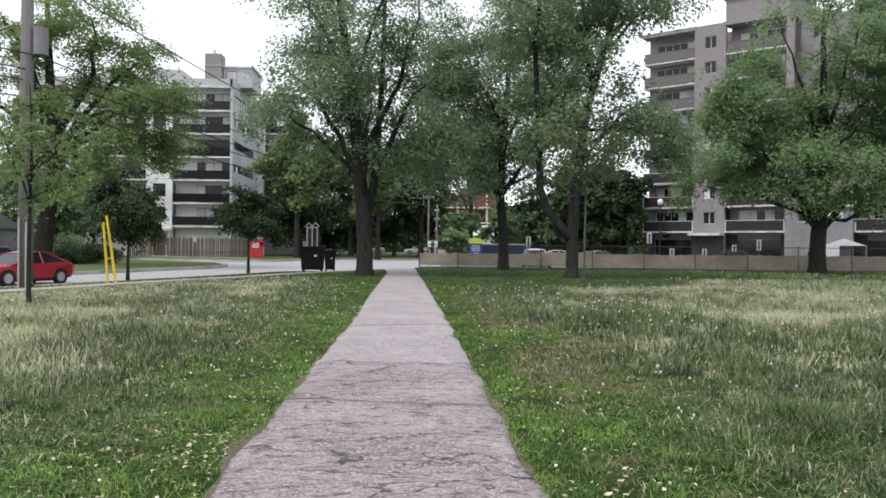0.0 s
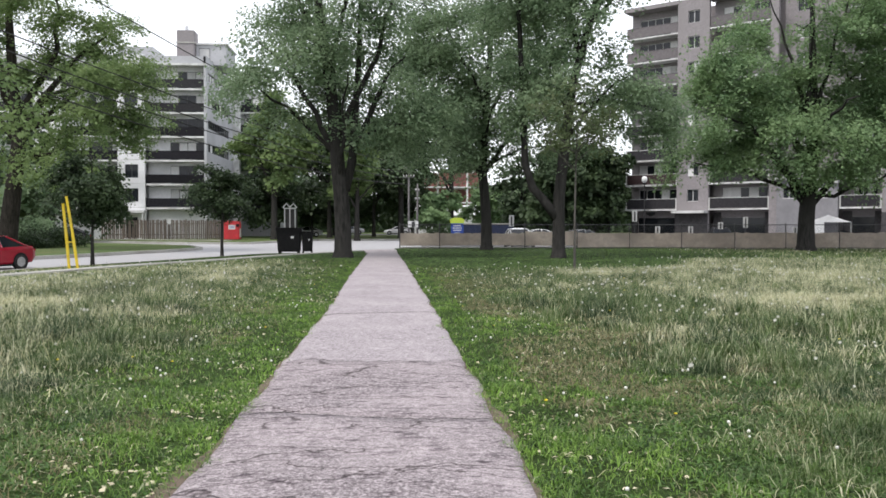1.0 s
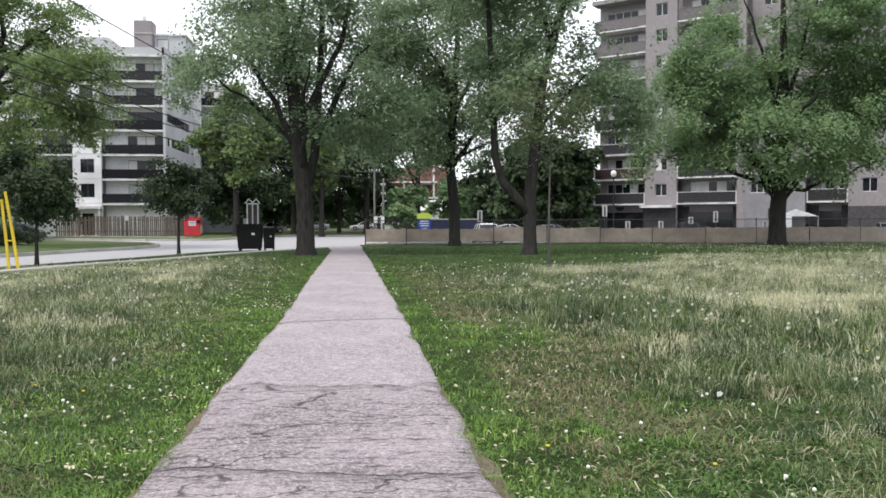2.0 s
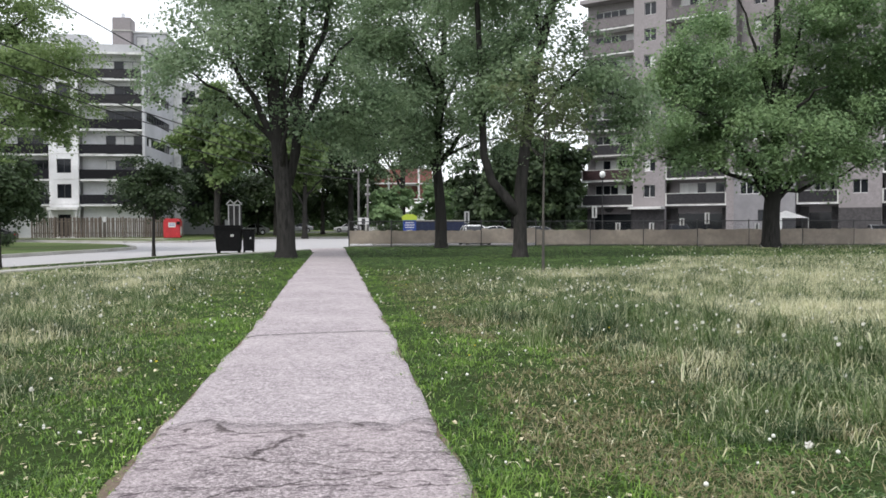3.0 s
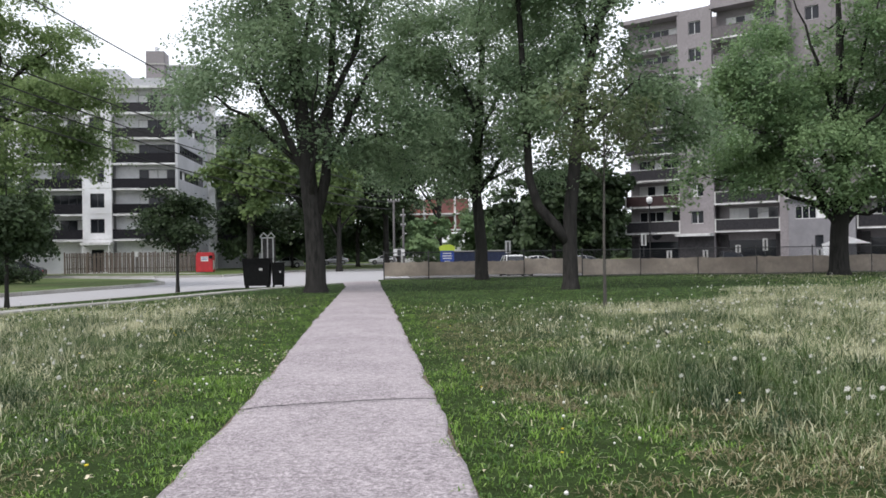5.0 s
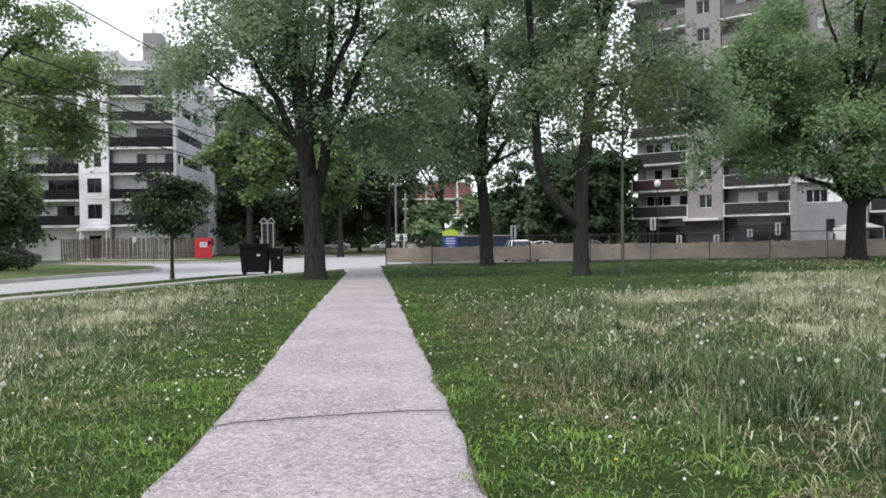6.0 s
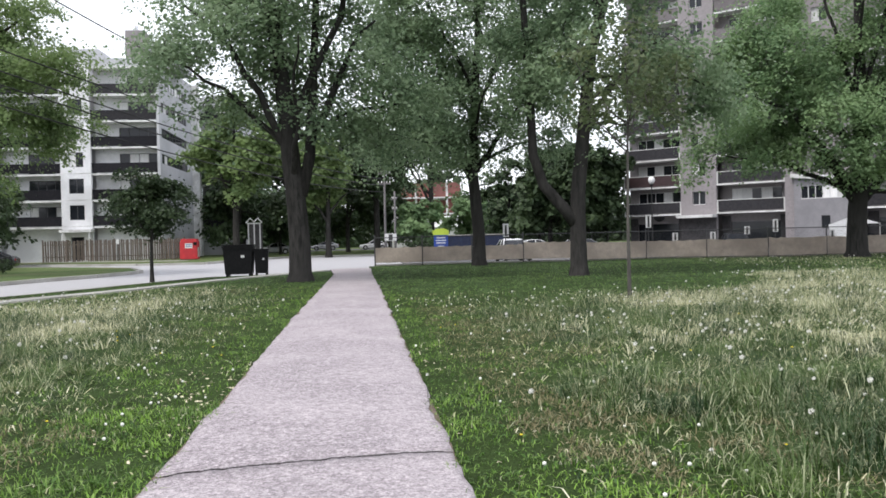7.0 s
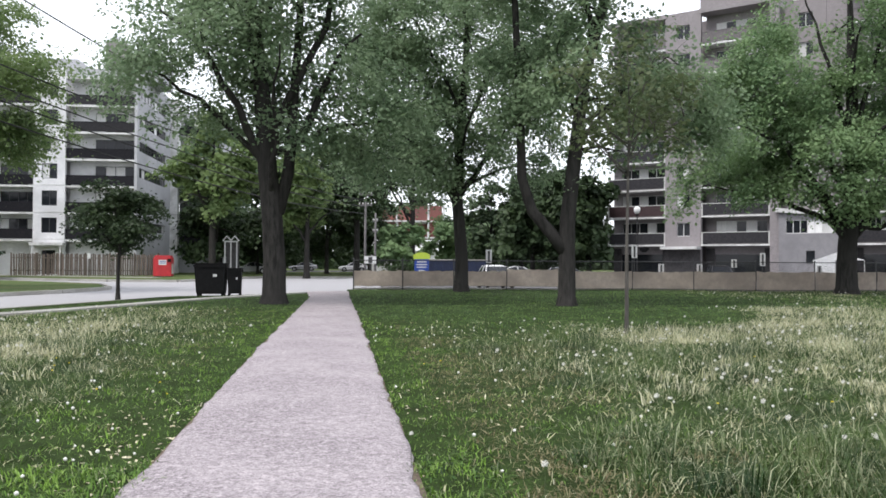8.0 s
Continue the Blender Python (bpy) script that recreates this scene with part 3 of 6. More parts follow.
def cut_c(u):
    return 15.62 + 0.30 * u + jag(u * 2, 9)


def path_section(name, y0, y1, gap0, gap1, material, rough):
    n = max(4, int((y1(0.5) - y0(0.5)) / 0.2))
    cols = 40
    b = bmesh.new()
    grid = []
    for i in range(n + 1):
        line = []
        for j in range(cols + 1):
            u = j / cols
            a, c = y0(u) + gap0, y1(u) - gap1
            y = a + (c - a) * i / n
            edge = (0.06 * noise.noise(Vector((y * 0.9, 7, 0))) + 0.03 * noise.noise(Vector((y * 5, 2, 0))))
            x = path_l(y) + edge + (path_r(y) - path_l(y) + 0.03 * noise.noise(Vector((y * 1.7, 31, 0)))) * u
            z = 0.045 - 0.022 * (2 * abs(u - 0.5)) ** 6 + rough * noise.noise(Vector((x * 4, y * 4, 0))) + rough * 0.8 * noise.noise(Vector((x * 13, y * 13, 4)))
            if (i == 0 and gap0) or (i == n and gap1):
                z -= 0.008
            line.append(b.verts.new((x, y, z + float(gz(x, y)))))
        grid.append(line)
    for p, q in zip(grid, grid[1:]):
        for j in range(cols):
            b.faces.new((p[j], p[j + 1], q[j + 1], q[j]))
    rim = grid[0] + [r[-1] for r in grid[1:]] + grid[-1][-2::-1] + [r[0] for r in grid[-2:0:-1]]
    low = [b.verts.new((v.co.x, v.co.y, -0.15)) for v in rim]
    for i in range(len(rim)):
        j = (i + 1) % len(rim)
        b.faces.new((rim[j], rim[i], low[i], low[j]))
    ob = part(name, b, material, footpath, smooth=True)
    ob.data.materials.append(M["crackfill"])
    top = n * cols
    for p in ob.data.polygons[top:]:
        p.material_index = 1
        p.use_smooth = False
    return ob


footpath = thing("footpath", "worn pale asphalt footpath with cracks across it", "path", kind="structure")
path_section("path_section", lambda u: -8.0, cut_a, 0, 0.007, M["path_old"], 0.008)
path_section("path_section", cut_a, cut_b, 0.007, 0, M["path_old"], 0.008)
path_section("path_section", cut_b, cut_c, 0, 0.014, M["path_new"], 0.004)
path_section("path_section", cut_c, lambda u: 52.2, 0.014, 0, M["path_new"], 0.004)
part("crack_bed", boxb(-1.1, 0.7, 7.7, 17, -0.16, -0.05), M["crackfill"], footpath, "dark soil in the cracks")


# trodden dirt along both edges of the path
for sgn, edge in ((-1, path_l), (1, path_r)):
    db = bmesh.new()
    prev = None
    for i in range(330):
        y = 3.5 + i * 0.1
        fade = float(np.interp(y, [3.5, 9.5, 12, 36], [1.0, 1.0, 0.2, 0.1]))
        w = fade * (0.03 + 0.20 * max(0.0, noise.noise(Vector((y * 0.7, 50 + sgn, 0))) + 0.1) + 0.05 * noise.noise(Vector((y * 3, 60 + sgn, 0))))
        w = max(w, 0.015)
        line = [db.verts.new((edge(y) + sgn * o, y, float(gz(edge(y) + sgn * o, y)) + z)) for o, z in ((-0.10, 0.016), (w * 0.6, 0.014), (w, 0.004))]
        if prev:
            for k in range(2):
                q = (prev[k], prev[k + 1], line[k + 1], line[k])
                db.faces.new(q if sgn > 0 else q[::-1])
        prev = line
    tagged(new("dirt_edge", finish("dirt_edge", db, M["dirt"], True)), "trodden brown dirt along the path edge", "dirt", kind="structure")

# ---------------------------------------------------------------- trees
def rot_to(d):
    return Vector((0, 0, 1)).rotation_difference(Vector(d)).to_matrix()


def leaves(name, centres, spreads, counts, size, material, rng, droop=0.3, ups=None):
    """Many small pointed leaves in clumps, as one mesh of folded diamonds. ups: the way each clump faces; with it a clump is a flat drooping spray."""
    idx = np.repeat(np.arange(len(centres)), counts)
    n = len(idx)
    c = np.asarray(centres)[idx]
    sp = np.asarray(spreads)[idx]
    d = rng.normal(size=(n, 3))
    d /= np.linalg.norm(d, axis=1, keepdims=True) + 1e-9
    r = rng.random(n) ** 0.5
    if ups is None:
        pos = c + d * r[:, None] * sp * np.array([1.0, 1.0, 0.62])
        pos[:, 2] -= 0.12 * sp[:, 0] * r
        nrm = rng.normal(size=(n, 3)) * 0.75 + d * 0.4 + np.array([0, 0, 0.75])
    else:
        up = np.asarray(ups)[idx]
        flat = d - up * (d * up).sum(1, keepdims=True)
        flat /= np.linalg.norm(flat, axis=1, keepdims=True) + 1e-9
        pos = c + flat * r[:, None] * sp + up * sp * 0.17 * rng.normal(size=(n, 1))
        pos[:, 2] -= 0.30 * sp[:, 0] * r * r
        nrm = up * 0.9 + rng.normal(size=(n, 3)) * 0.5 + flat * 0.3 * r[:, None]
    nrm /= np.linalg.norm(nrm, axis=1, keepdims=True)
    ax = rng.normal(size=(n, 3))
    ax[:, 2] -= droop
    ax -= nrm * (ax * nrm).sum(1, keepdims=True)
    ax /= np.linalg.norm(ax, axis=1, keepdims=True) + 1e-9
    sd = np.cross(nrm, ax)
    s = size * (0.6 + 0.8 * rng.random(n))[:, None]
    v = np.empty((n, 4, 3), dtype=np.float32)
    v[:, 0] = pos - ax * s * 0.55
    v[:, 1] = pos + sd * s * 0.42 + nrm * s * 0.08
    v[:, 2] = pos + ax * s * 0.6
    v[:, 3] = pos - sd * s * 0.42 + nrm * s * 0.08
    f = np.arange(n * 4, dtype=np.int32).reshape(n, 4)
    return raw(name, v.reshape(-1, 3), f, material)


def bend(a, b, rng, k=6, wob=0.08, sag=0.1):
    """A limb's curve from a to b: rises first, then spreads."""
    a, b = np.asarray(a, float), np.asarray(b, float)
    L = np.linalg.norm(b - a)
    out = []
    off = rng.normal(size=3) * wob * L
    for i in range(k + 1):
        t = i / k
        p = a + (b - a) * t
        p = p + np.array([0, 0, 1]) * sag * L * math.sin(math.pi * t) + off * math.sin(math.pi * t) + rng.normal(size=3) * 0.012 * L * (0 < i < k)
        out.append(p)
    return out


def tree(name, label, at, trunk, r0, limbs, lobes, nleaf, size, leaf, seed, bark="bark", clump=0.9, boughs=110, twig=3, group="", category="tree", flare=1.35, stems=(), gaps=0.0, sides=14):
    """at: base. trunk: points above the base. limbs: (start height share, end offset, radius share). lobes: (centre offset, radii, share) of the crown.
    Boughs grow from the nearest wood into the lobes, and each ends in sprays of leaves."""
    rng = np.random.default_rng(seed)
    root = thing(name, label, category, at, group=group)
    pts = [np.array((0, 0, -0.25))] + [np.array((0, 0, 0.0)), np.array((0, 0, 0.35))] + [np.asarray(p, float) for p in trunk]
    H = trunk[-1][2]
    rad = [r0 * flare * 1.1, r0 * flare, r0 * 1.06] + [r0 * (1 - 0.80 * (p[2] / H) ** 1.2) for p in trunk]
    part("trunk", tubeb(pts, rad, sides), M[bark], root, smooth=True)
    tp = np.array(pts)

    def on_trunk(h):
        z = h * H
        return np.array([np.interp(z, tp[:, 2], tp[:, 0]), np.interp(z, tp[:, 2], tp[:, 1]), z]), float(np.interp(z, tp[:, 2], rad))

    low = min(c[2] - r[2] for c, r, _ in lobes)
    wood, thick = [], []
    for h, end, rs in limbs:
        p, ra = on_trunk(h)
        c = bend(p, end, rng, 8, 0.05, 0.10)
        rl = min(ra * 0.8, r0 * rs)
        part("limb", tubeb(c, [rl * (1 - 0.82 * i / 8) for i in range(9)], 9 if sides > 9 else 6), M[bark], root, smooth=True)
        wood += c[3:]
        thick += [rl * (1 - 0.82 * i / 8) for i in range(3, 9)]
    for sp, sr in stems:
        sp = [np.asarray(p, float) for p in sp]
        part("stem", tubeb(sp, [sr * (1 - 0.75 * i / (len(sp) - 1)) for i in range(len(sp))], 12), M[bark], root, smooth=True)
        wood += sp[len(sp) // 2 - 1:]
        thick += [sr * 0.5] * (len(sp) - len(sp) // 2 + 1)
    for h in np.linspace(0.3, 1.0, 12):
        p, ra = on_trunk(h)
        if p[2] > low:
            wood.append(p)
            thick.append(ra)
    # goals spread through the lobes, thinned where the crown has gaps
    share = np.array([w for _, _, w in lobes], float)
    pick = rng.choice(len(lobes), boughs, p=share / share.sum())
    goals = []
    for k in pick:
        c, r, _ = lobes[k]
        for _ in range(6):
            d = rng.normal(size=3)
            d /= np.linalg.norm(d)
            g = np.asarray(c, float) + d * np.asarray(r, float) * rng.uniform(0.15, 1.0) ** 0.6 * rng.uniform(0.85, 1.08)
            if noise.noise(Vector(g * 0.42) + Vector((seed, 0, 0))) > gaps - 0.25:
                break
        goals.append(g)
    wood_a = np.array(wood)
    goals.sort(key=lambda g: np.linalg.norm(wood_a - g, axis=1).min())
    small = bmesh.new()
    tips, ups = [], []
    mid = np.average(np.array([c for c, _, _ in lobes], float), axis=0, weights=share)
    span = np.mean([np.mean(r) for _, r, _ in lobes])
    for g in goals:
        wa = np.array(wood)
        cost = np.linalg.norm(wa - g, axis=1) + 0.9 * np.maximum(0, wa[:, 2] - g[2] + 0.3)
        j = int(cost.argmin())
        c = bend(wa[j], g, rng, 5, 0.09, 0.07)
        rb = min(max(thick[j] * 0.45, 0.02), 0.07)
        tube(small, c, [rb * (1 - 0.8 * k / 5) for k in range(6)], 5)
        wood += c[2:5]
        thick += [rb * 0.7, rb * 0.5, rb * 0.4]
        mine = [c[-1], c[-2] + rng.normal(size=3) * 0.2, c[-3] + rng.normal(size=3) * 0.2]
        for _ in range(twig):
            j = rng.integers(2, 6)
            d2 = rng.normal(size=3)
            d2[2] *= 0.45
            e2 = c[j] + d2 / np.linalg.norm(d2) * rng.uniform(0.14, 0.34) * span
            tube(small, bend(c[j], e2, rng, 3, 0.1, 0.05), [rb * 0.35, rb * 0.28, rb * 0.2, rb * 0.1], 4)
            mine += [e2, c[j] + (e2 - c[j]) * 0.6]
        for p in mine:
            if p[2] > low - 0.3:
                o = p - mid
                u = o / (np.linalg.norm(o) + 1e-6) * 0.55 + np.array([0, 0, 1.0]) + rng.normal(size=3) * 0.25
                tips.append(p)
                ups.append(u / np.linalg.norm(u))
    part("branchwork", small, M[bark], root, smooth=True)["kind"] = "stuff"
    tips, ups = np.array(tips), np.array(ups)
    w = rng.uniform(0.3, 1.7, len(tips))
    cnt = np.maximum(3, (w / w.sum() * nleaf)).astype(int)
    spr = (clump * rng.uniform(0.6, 1.4, len(tips)))[:, None] * np.ones(3)
    ob = part("crown", leaves("crown", tips, spr, cnt, size, M[leaf], rng, ups=ups), None, root)
    ob["kind"] = "stuff"
    return root


tree("maple_tree", "tall maple with forked dark trunk beside the footpath", (-2.33, 41.0, float(gz(-2.3, 41))), [(0.0, 0, 1.6), (-0.1, 0, 3.2), (-0.25, 0, 4.6), (-0.5, 0.2, 7.5), (-1.0, 0.2, 11), (-1.5, 0.3, 15), (-1.6, 0.2, 18.5)], 0.40,
     [(0.16, (3.0, -0.6, 9.5), 0.55), (0.24, (-3.8, -0.8, 10.0), 0.45), (0.26, (-5.2, 0.6, 8.6), 0.3), (0.3, (2.6, 1.5, 15.0), 0.4), (0.28, (4.4, 0.4, 6.6), 0.3), (0.45, (-4.2, 0.5, 15), 0.35), (0.2, (0.5, -4.5, 8.0), 0.3), (0.25, (-0.5, 4.5, 9.5), 0.3), (0.5, (1.5, -2.5, 17), 0.3)],
     [((-0.8, 0, 12.6), (5.3, 5.4, 6.6), 1.0), ((-2.8, 0, 8.4), (4.0, 4.4, 3.0), 0.3), ((2.4, 0, 7.0), (3.6, 4.0, 3.2), 0.42)], 54000, 0.13, "leaf", 11, clump=0.9, boughs=160, gaps=0.12,
     stems=[([(0.1, 0, 3.2), (0.45, 0.1, 4.6), (0.6, 0.2, 7), (0.8, 0.3, 10), (0.9, 0.4, 14), (1.2, 0.3, 18)], 0.24)])
tree("maple_tree", "dark-trunked maple standing before the fence", (5.97, 52.8, float(gz(6, 52.8))), [(0.0, 0, 1.8), (-0.12, 0, 3.4), (-0.25, 0, 4.8), (-0.1, 0, 8), (0.2, 0, 12), (0.3, 0, 17.5)], 0.34,
     [(0.25, (-3.2, 0, 8.0), 0.5), (0.27, (2.4, 0.3, 8.5), 0.55), (0.3, (-5.0, 0.5, 6.6), 0.3), (0.3, (4.0, 0, 6.5), 0.3), (0.4, (-3.0, 2, 13), 0.4), (0.45, (2.5, -1, 13.5), 0.4), (0.35, (0.4, -4, 9), 0.3), (0.5, (-4.0, -1, 15), 0.3)],
     [((-1.2, 0, 11.6), (6.2, 5.4, 6.6), 1.0), ((-3.4, 0, 7.0), (4.2, 4.0, 2.8), 0.35), ((2.6, 0, 7.4), (3.2, 3.4, 2.6), 0.25), ((-3.6, 0, 14.4), (3.8, 3.8, 4.2), 0.45), ((2.6, 0, 14.6), (3.2, 3.6, 4.2), 0.35)], 76000, 0.145, "leaf", 12, clump=1.0, boughs=200, gaps=-0.15)
tree("maple_tree", "old maple with a low curving second stem", (7.8, 39.4, float(gz(7.8, 39.4))), [(0.0, 0, 1.6), (0.02, 0, 3.0), (0.25, 0, 5.0), (0.6, 0, 8.0), (1.6, 0.1, 11.5), (2.6, 0.2, 15), (3.2, 0.2, 18)], 0.30,
     [(0.35, (3.4, 0.3, 7.6), 0.3), (0.4, (5.4, 0, 6.6), 0.3), (0.5, (0.6, 1, 16.5), 0.4), (0.3, (2.4, -3.0, 8), 0.3), (0.6, (5.0, 1.0, 13.2), 0.3), (0.3, (0.5, 3.8, 10), 0.3), (0.6, (5.2, -1, 14.2), 0.3)],
     [((-0.6, 0, 11.6), (3.9, 4.6, 7.2), 1.0), ((3.6, 0, 13.8), (3.0, 3.0, 1.9), 0.22), ((3.3, 0, 7.0), (3.2, 3.4, 2.2), 0.27)], 48000, 0.135, "leaf", 13, clump=0.8, boughs=140, gaps=0.06,
     stems=[([(-0.1, 0, 1.9), (-0.55, 0, 2.5), (-1.25, 0, 3.3), (-1.6, 0, 4.4), (-1.65, 0, 6), (-1.75, 0.1, 8.5), (-1.9, 0.2, 12), (-1.4, 0.1, 15), (-0.9, 0, 18)], 0.24)])
tree("maple_tree", "broad bright-green maple with a low fork", (26.2, 51.8, float(gz(26.2, 51.8))), [(0.0, 0, 1.5), (0.05, 0, 2.6), (0.2, 0, 4.0), (0.4, 0, 7), (0.3, 0, 11), (0.2, 0, 16.5)], 0.52,
     [(0.155, (-3.2, 0, 6.6), 0.5), (0.16, (3.4, 0.2, 6.4), 0.5), (0.2, (-6.4, -1.0, 8.6), 0.4), (0.22, (5.8, -1, 8.2), 0.4), (0.3, (-5.2, 1, 12.5), 0.4), (0.3, (4.8, 0.5, 12.5), 0.4), (0.25, (0.5, -5.0, 9.0), 0.4), (0.3, (-1.5, -3.5, 13), 0.4), (0.3, (0.5, 5, 9), 0.3), (0.18, (-7.6, 0, 5.6), 0.3), (0.18, (7.0, 0, 5.4), 0.3), (0.4, (2, -2, 16), 0.3), (0.4, (-3, -1, 15.5), 0.3)],
     [((1.4, 0, 11.6), (6.8, 6.4, 7.6), 1.0), ((-6.0, -0.5, 7.2), (4.4, 4.2, 3.5), 0.42), ((6.6, 0, 7.6), (4.6, 4.4, 3.8), 0.4), ((0, -2.5, 6.4), (5.0, 3.4, 2.2), 0.25), ((6.2, -0.5, 12.6), (4.8, 4.6, 4.8), 0.5), ((-5.0, -0.5, 10.4), (3.1, 3.6, 3.4), 0.35)], 128000, 0.15, "leaf_b", 14, clump=1.0, boughs=235, gaps=-0.2)
tree("large_street_tree", "large dark-trunked tree on the corner lawn", (-26.6, 60.0, -0.12), [(0.2, 0, 2.0), (0.6, 0, 5.0), (0.9, 0, 7.4), (0.6, 0, 11), (0.4, 0, 15), (0.2, 0, 20)], 0.62,
     [(0.36, (5.2, -0.5, 11.2), 0.55), (0.4, (7.2, -1, 14.5), 0.45), (0.36, (-5, 0, 12), 0.5), (0.45, (3.2, 0.3, 18), 0.45), (0.5, (-3.2, 0.5, 18), 0.45), (0.38, (7.6, -1.5, 8.6), 0.35), (0.42, (0.5, -5, 14), 0.4), (0.42, (10.0, -1, 11.0), 0.35), (0.3, (5.0, -2, 6.0), 0.3)],
     [((1.6, 0, 15.6), (7.6, 6.4, 5.2), 1.0), ((7.4, -1, 10.2), (5.2, 4.6, 4.2), 0.75), ((4.6, -1.5, 6.2), (3.8, 3.6, 3.6), 0.35), ((-4, 0, 11), (4, 4, 4), 0.3)], 56000, 0.17, "leaf_y", 15, clump=1.05, boughs=130, bark="bark3", gaps=0.2)


def small_tree(label, at, h0, cr, cz, n, leaf, seed, r0=0.06, size=0.13, name="young_tree", clump=0.42, bark="bark", boughs=34, gaps=-0.2):
    rng = np.random.default_rng(seed + 500)
    limbs = []
    for k in range(7):
        a = 2 * math.pi * k / 7 + rng.uniform(-0.3, 0.3)
        limbs.append((h0 / (cz + cr[2] * 0.7) * rng.uniform(0.92, 1.35), (math.cos(a) * cr[0] * 0.7, math.sin(a) * cr[1] * 0.7, cz + rng.uniform(-0.35, 0.5) * cr[2]), 0.5))
    top = cz + cr[2] * 0.8
    return tree(name, label, at, [(0.0, 0, h0 * 0.6), (0.02, 0, h0), (0.05, 0, cz), (0.0, 0, top)], r0, limbs, [((0, 0, cz), cr, 1.0)], n, size, leaf, seed, bark=bark, clump=clump, boughs=boughs, group="street saplings", gaps=gaps)


small_tree("small round dark-leaved street tree on the boulevard", (-9.4, 47.6, -0.16), 1.7, (1.95, 1.8, 1.75), 3.45, 11000, "leaf_d", 21, r0=0.085, clump=0.5)
small_tree("small bushy street tree with a thin trunk", (-12.5, 36.6, -0.08), 1.6, (1.75, 1.6, 1.7), 3.2, 11000, "leaf_d", 22, r0=0.07, clump=0.48)
small_tree("slender young tree with light-green drooping leaves", (-8.9, 19.4, float(gz(-8.9, 19.4))), 2.4, (1.5, 1.4, 1.5), 4.0, 2400, "leaf_y", 23, r0=0.055, size=0.10, clump=0.4, boughs=22)
small_tree("slender young tree with sparse yellowish leaves", (6.0, 28.1, float(gz(6.0, 28.1))), 3.1, (1.85, 1.6, 1.6), 4.7, 2600, "leaf_o", 24, r0=0.042, size=0.10, bark="bark2", clump=0.48, boughs=26)


def back_tree(label, x, y, h, r, n, leaf, seed, low=0.12, size=0.32, z=-0.12, name="background_tree"):
    rng = np.random.default_rng(seed + 900)
    limbs = [(rng.uniform(0.25, 0.55), (math.cos(a) * r * 0.65, math.sin(a) * r * 0.65, h * rng.uniform(0.4, 0.85)), 0.5) for a in [k * 1.26 + rng.uniform(0, 0.6) for k in range(5)]]
    cz, rz = h * (0.5 + low * 0.5), h * (0.5 - low * 0.5)
    lobes = [((0, 0, cz), (r * 0.85, r * 0.85, rz), 1.0)] + [((math.cos(a) * r * 0.55, math.sin(a) * r * 0.55, cz + rz * rng.uniform(-0.5, 0.5)), (r * 0.5, r * 0.5, rz * 0.4), 0.3) for a in rng.uniform(0, 6.28, 3)]
    return tree(name, label, (x, y, z), [(0, 0, h * 0.2), (0.1, 0, h * 0.5), (0, 0, h * 0.92)], h * 0.02, limbs, lobes, n, size, leaf, seed, clump=r * 0.24, boughs=46, twig=2, group="background trees", sides=8, gaps=-0.1)


DARK, MID, LIGHT = "dense dark leafy tree standing beyond the street", "mid-green leafy tree standing beyond the street", "small light green tree standing beyond the street"
for i, (x, y, h, r, n, lf, lb, lw) in enumerate([
        (-13.5, 97, 18.5, 5.4, 13000, "leaf_y", MID, 0.3), (-8.0, 108, 16, 6.5, 11000, "leaf_d", DARK, 0.12), (-16.5, 122, 18, 6.0, 8000, "leaf", MID, 0.03), (-2.5, 118, 14, 6.0, 9000, "leaf_d", DARK, 0.1),
        (-9, 132, 17, 8, 8000, "leaf_d", DARK, 0.03), (3.2, 124, 12, 5.0, 8000, "leaf_d", DARK, 0.1), (6.2, 104, 6.6, 3.4, 5000, "leaf_b", LIGHT, 0.03), (13.5, 112, 8.4, 4.2, 6000, "leaf_b", LIGHT, 0.03), (19, 106, 11, 5.0, 7000, "leaf", MID, 0.03),
        (18.6, 92, 12.5, 4.6, 11000, "leaf_d", DARK, 0.03), (23.4, 98, 13, 4.8, 10000, "leaf_d", DARK, 0.03), (15.2, 97, 10, 4.0, 8000, "leaf_d", DARK, 0.03), (27, 112, 14, 5, 6000, "leaf_d", DARK, 0.03), (21.2, 86.5, 12, 3.4, 11000, "leaf_d", DARK, 0.03), (23.0, 87.2, 11, 2.6, 7000, "leaf_d", DARK, 0.03), (16.8, 88.5, 10, 3.4, 8000, "leaf_d", DARK, 0.03), (1.2, 106, 19, 5.6, 11000, "leaf_d", DARK, 0.25), (-4.0, 97, 15, 4.6, 11000, "leaf_y", MID, 0.3), (5.0, 136, 21, 6, 8000, "leaf_d", DARK, 0.3),
        (-37, 88, 13, 6, 8000, "leaf_d", DARK, 0.03), (-33.5, 80, 8, 4.2, 7000, "leaf", MID, 0.03), (-46, 95, 15, 7, 6000, "leaf", MID, 0.03), (-38, 56, 11, 5, 6000, "leaf", MID, 0.03),
        (-14.8, 108, 11, 4.6, 7000, "leaf_d", DARK, 0.03), (-11.0, 116, 9, 4.5, 6000, "leaf_d", DARK, 0.03), (-6, 152, 13, 6, 6000, "leaf_d", DARK, 0.03), (2, 154, 12, 6, 6000, "leaf_d", DARK, 0.03), (-15, 150, 14, 7, 6000, "leaf_d", DARK, 0.03)]):
    back_tree(lb, x, y, h, r, int(n * 0.68), lf, 40 + i, low=lw, size=0.46)
back_tree(MID, 8.2, 114, 21, 6.2, 11000, "leaf", 71, low=0.5, size=0.40)


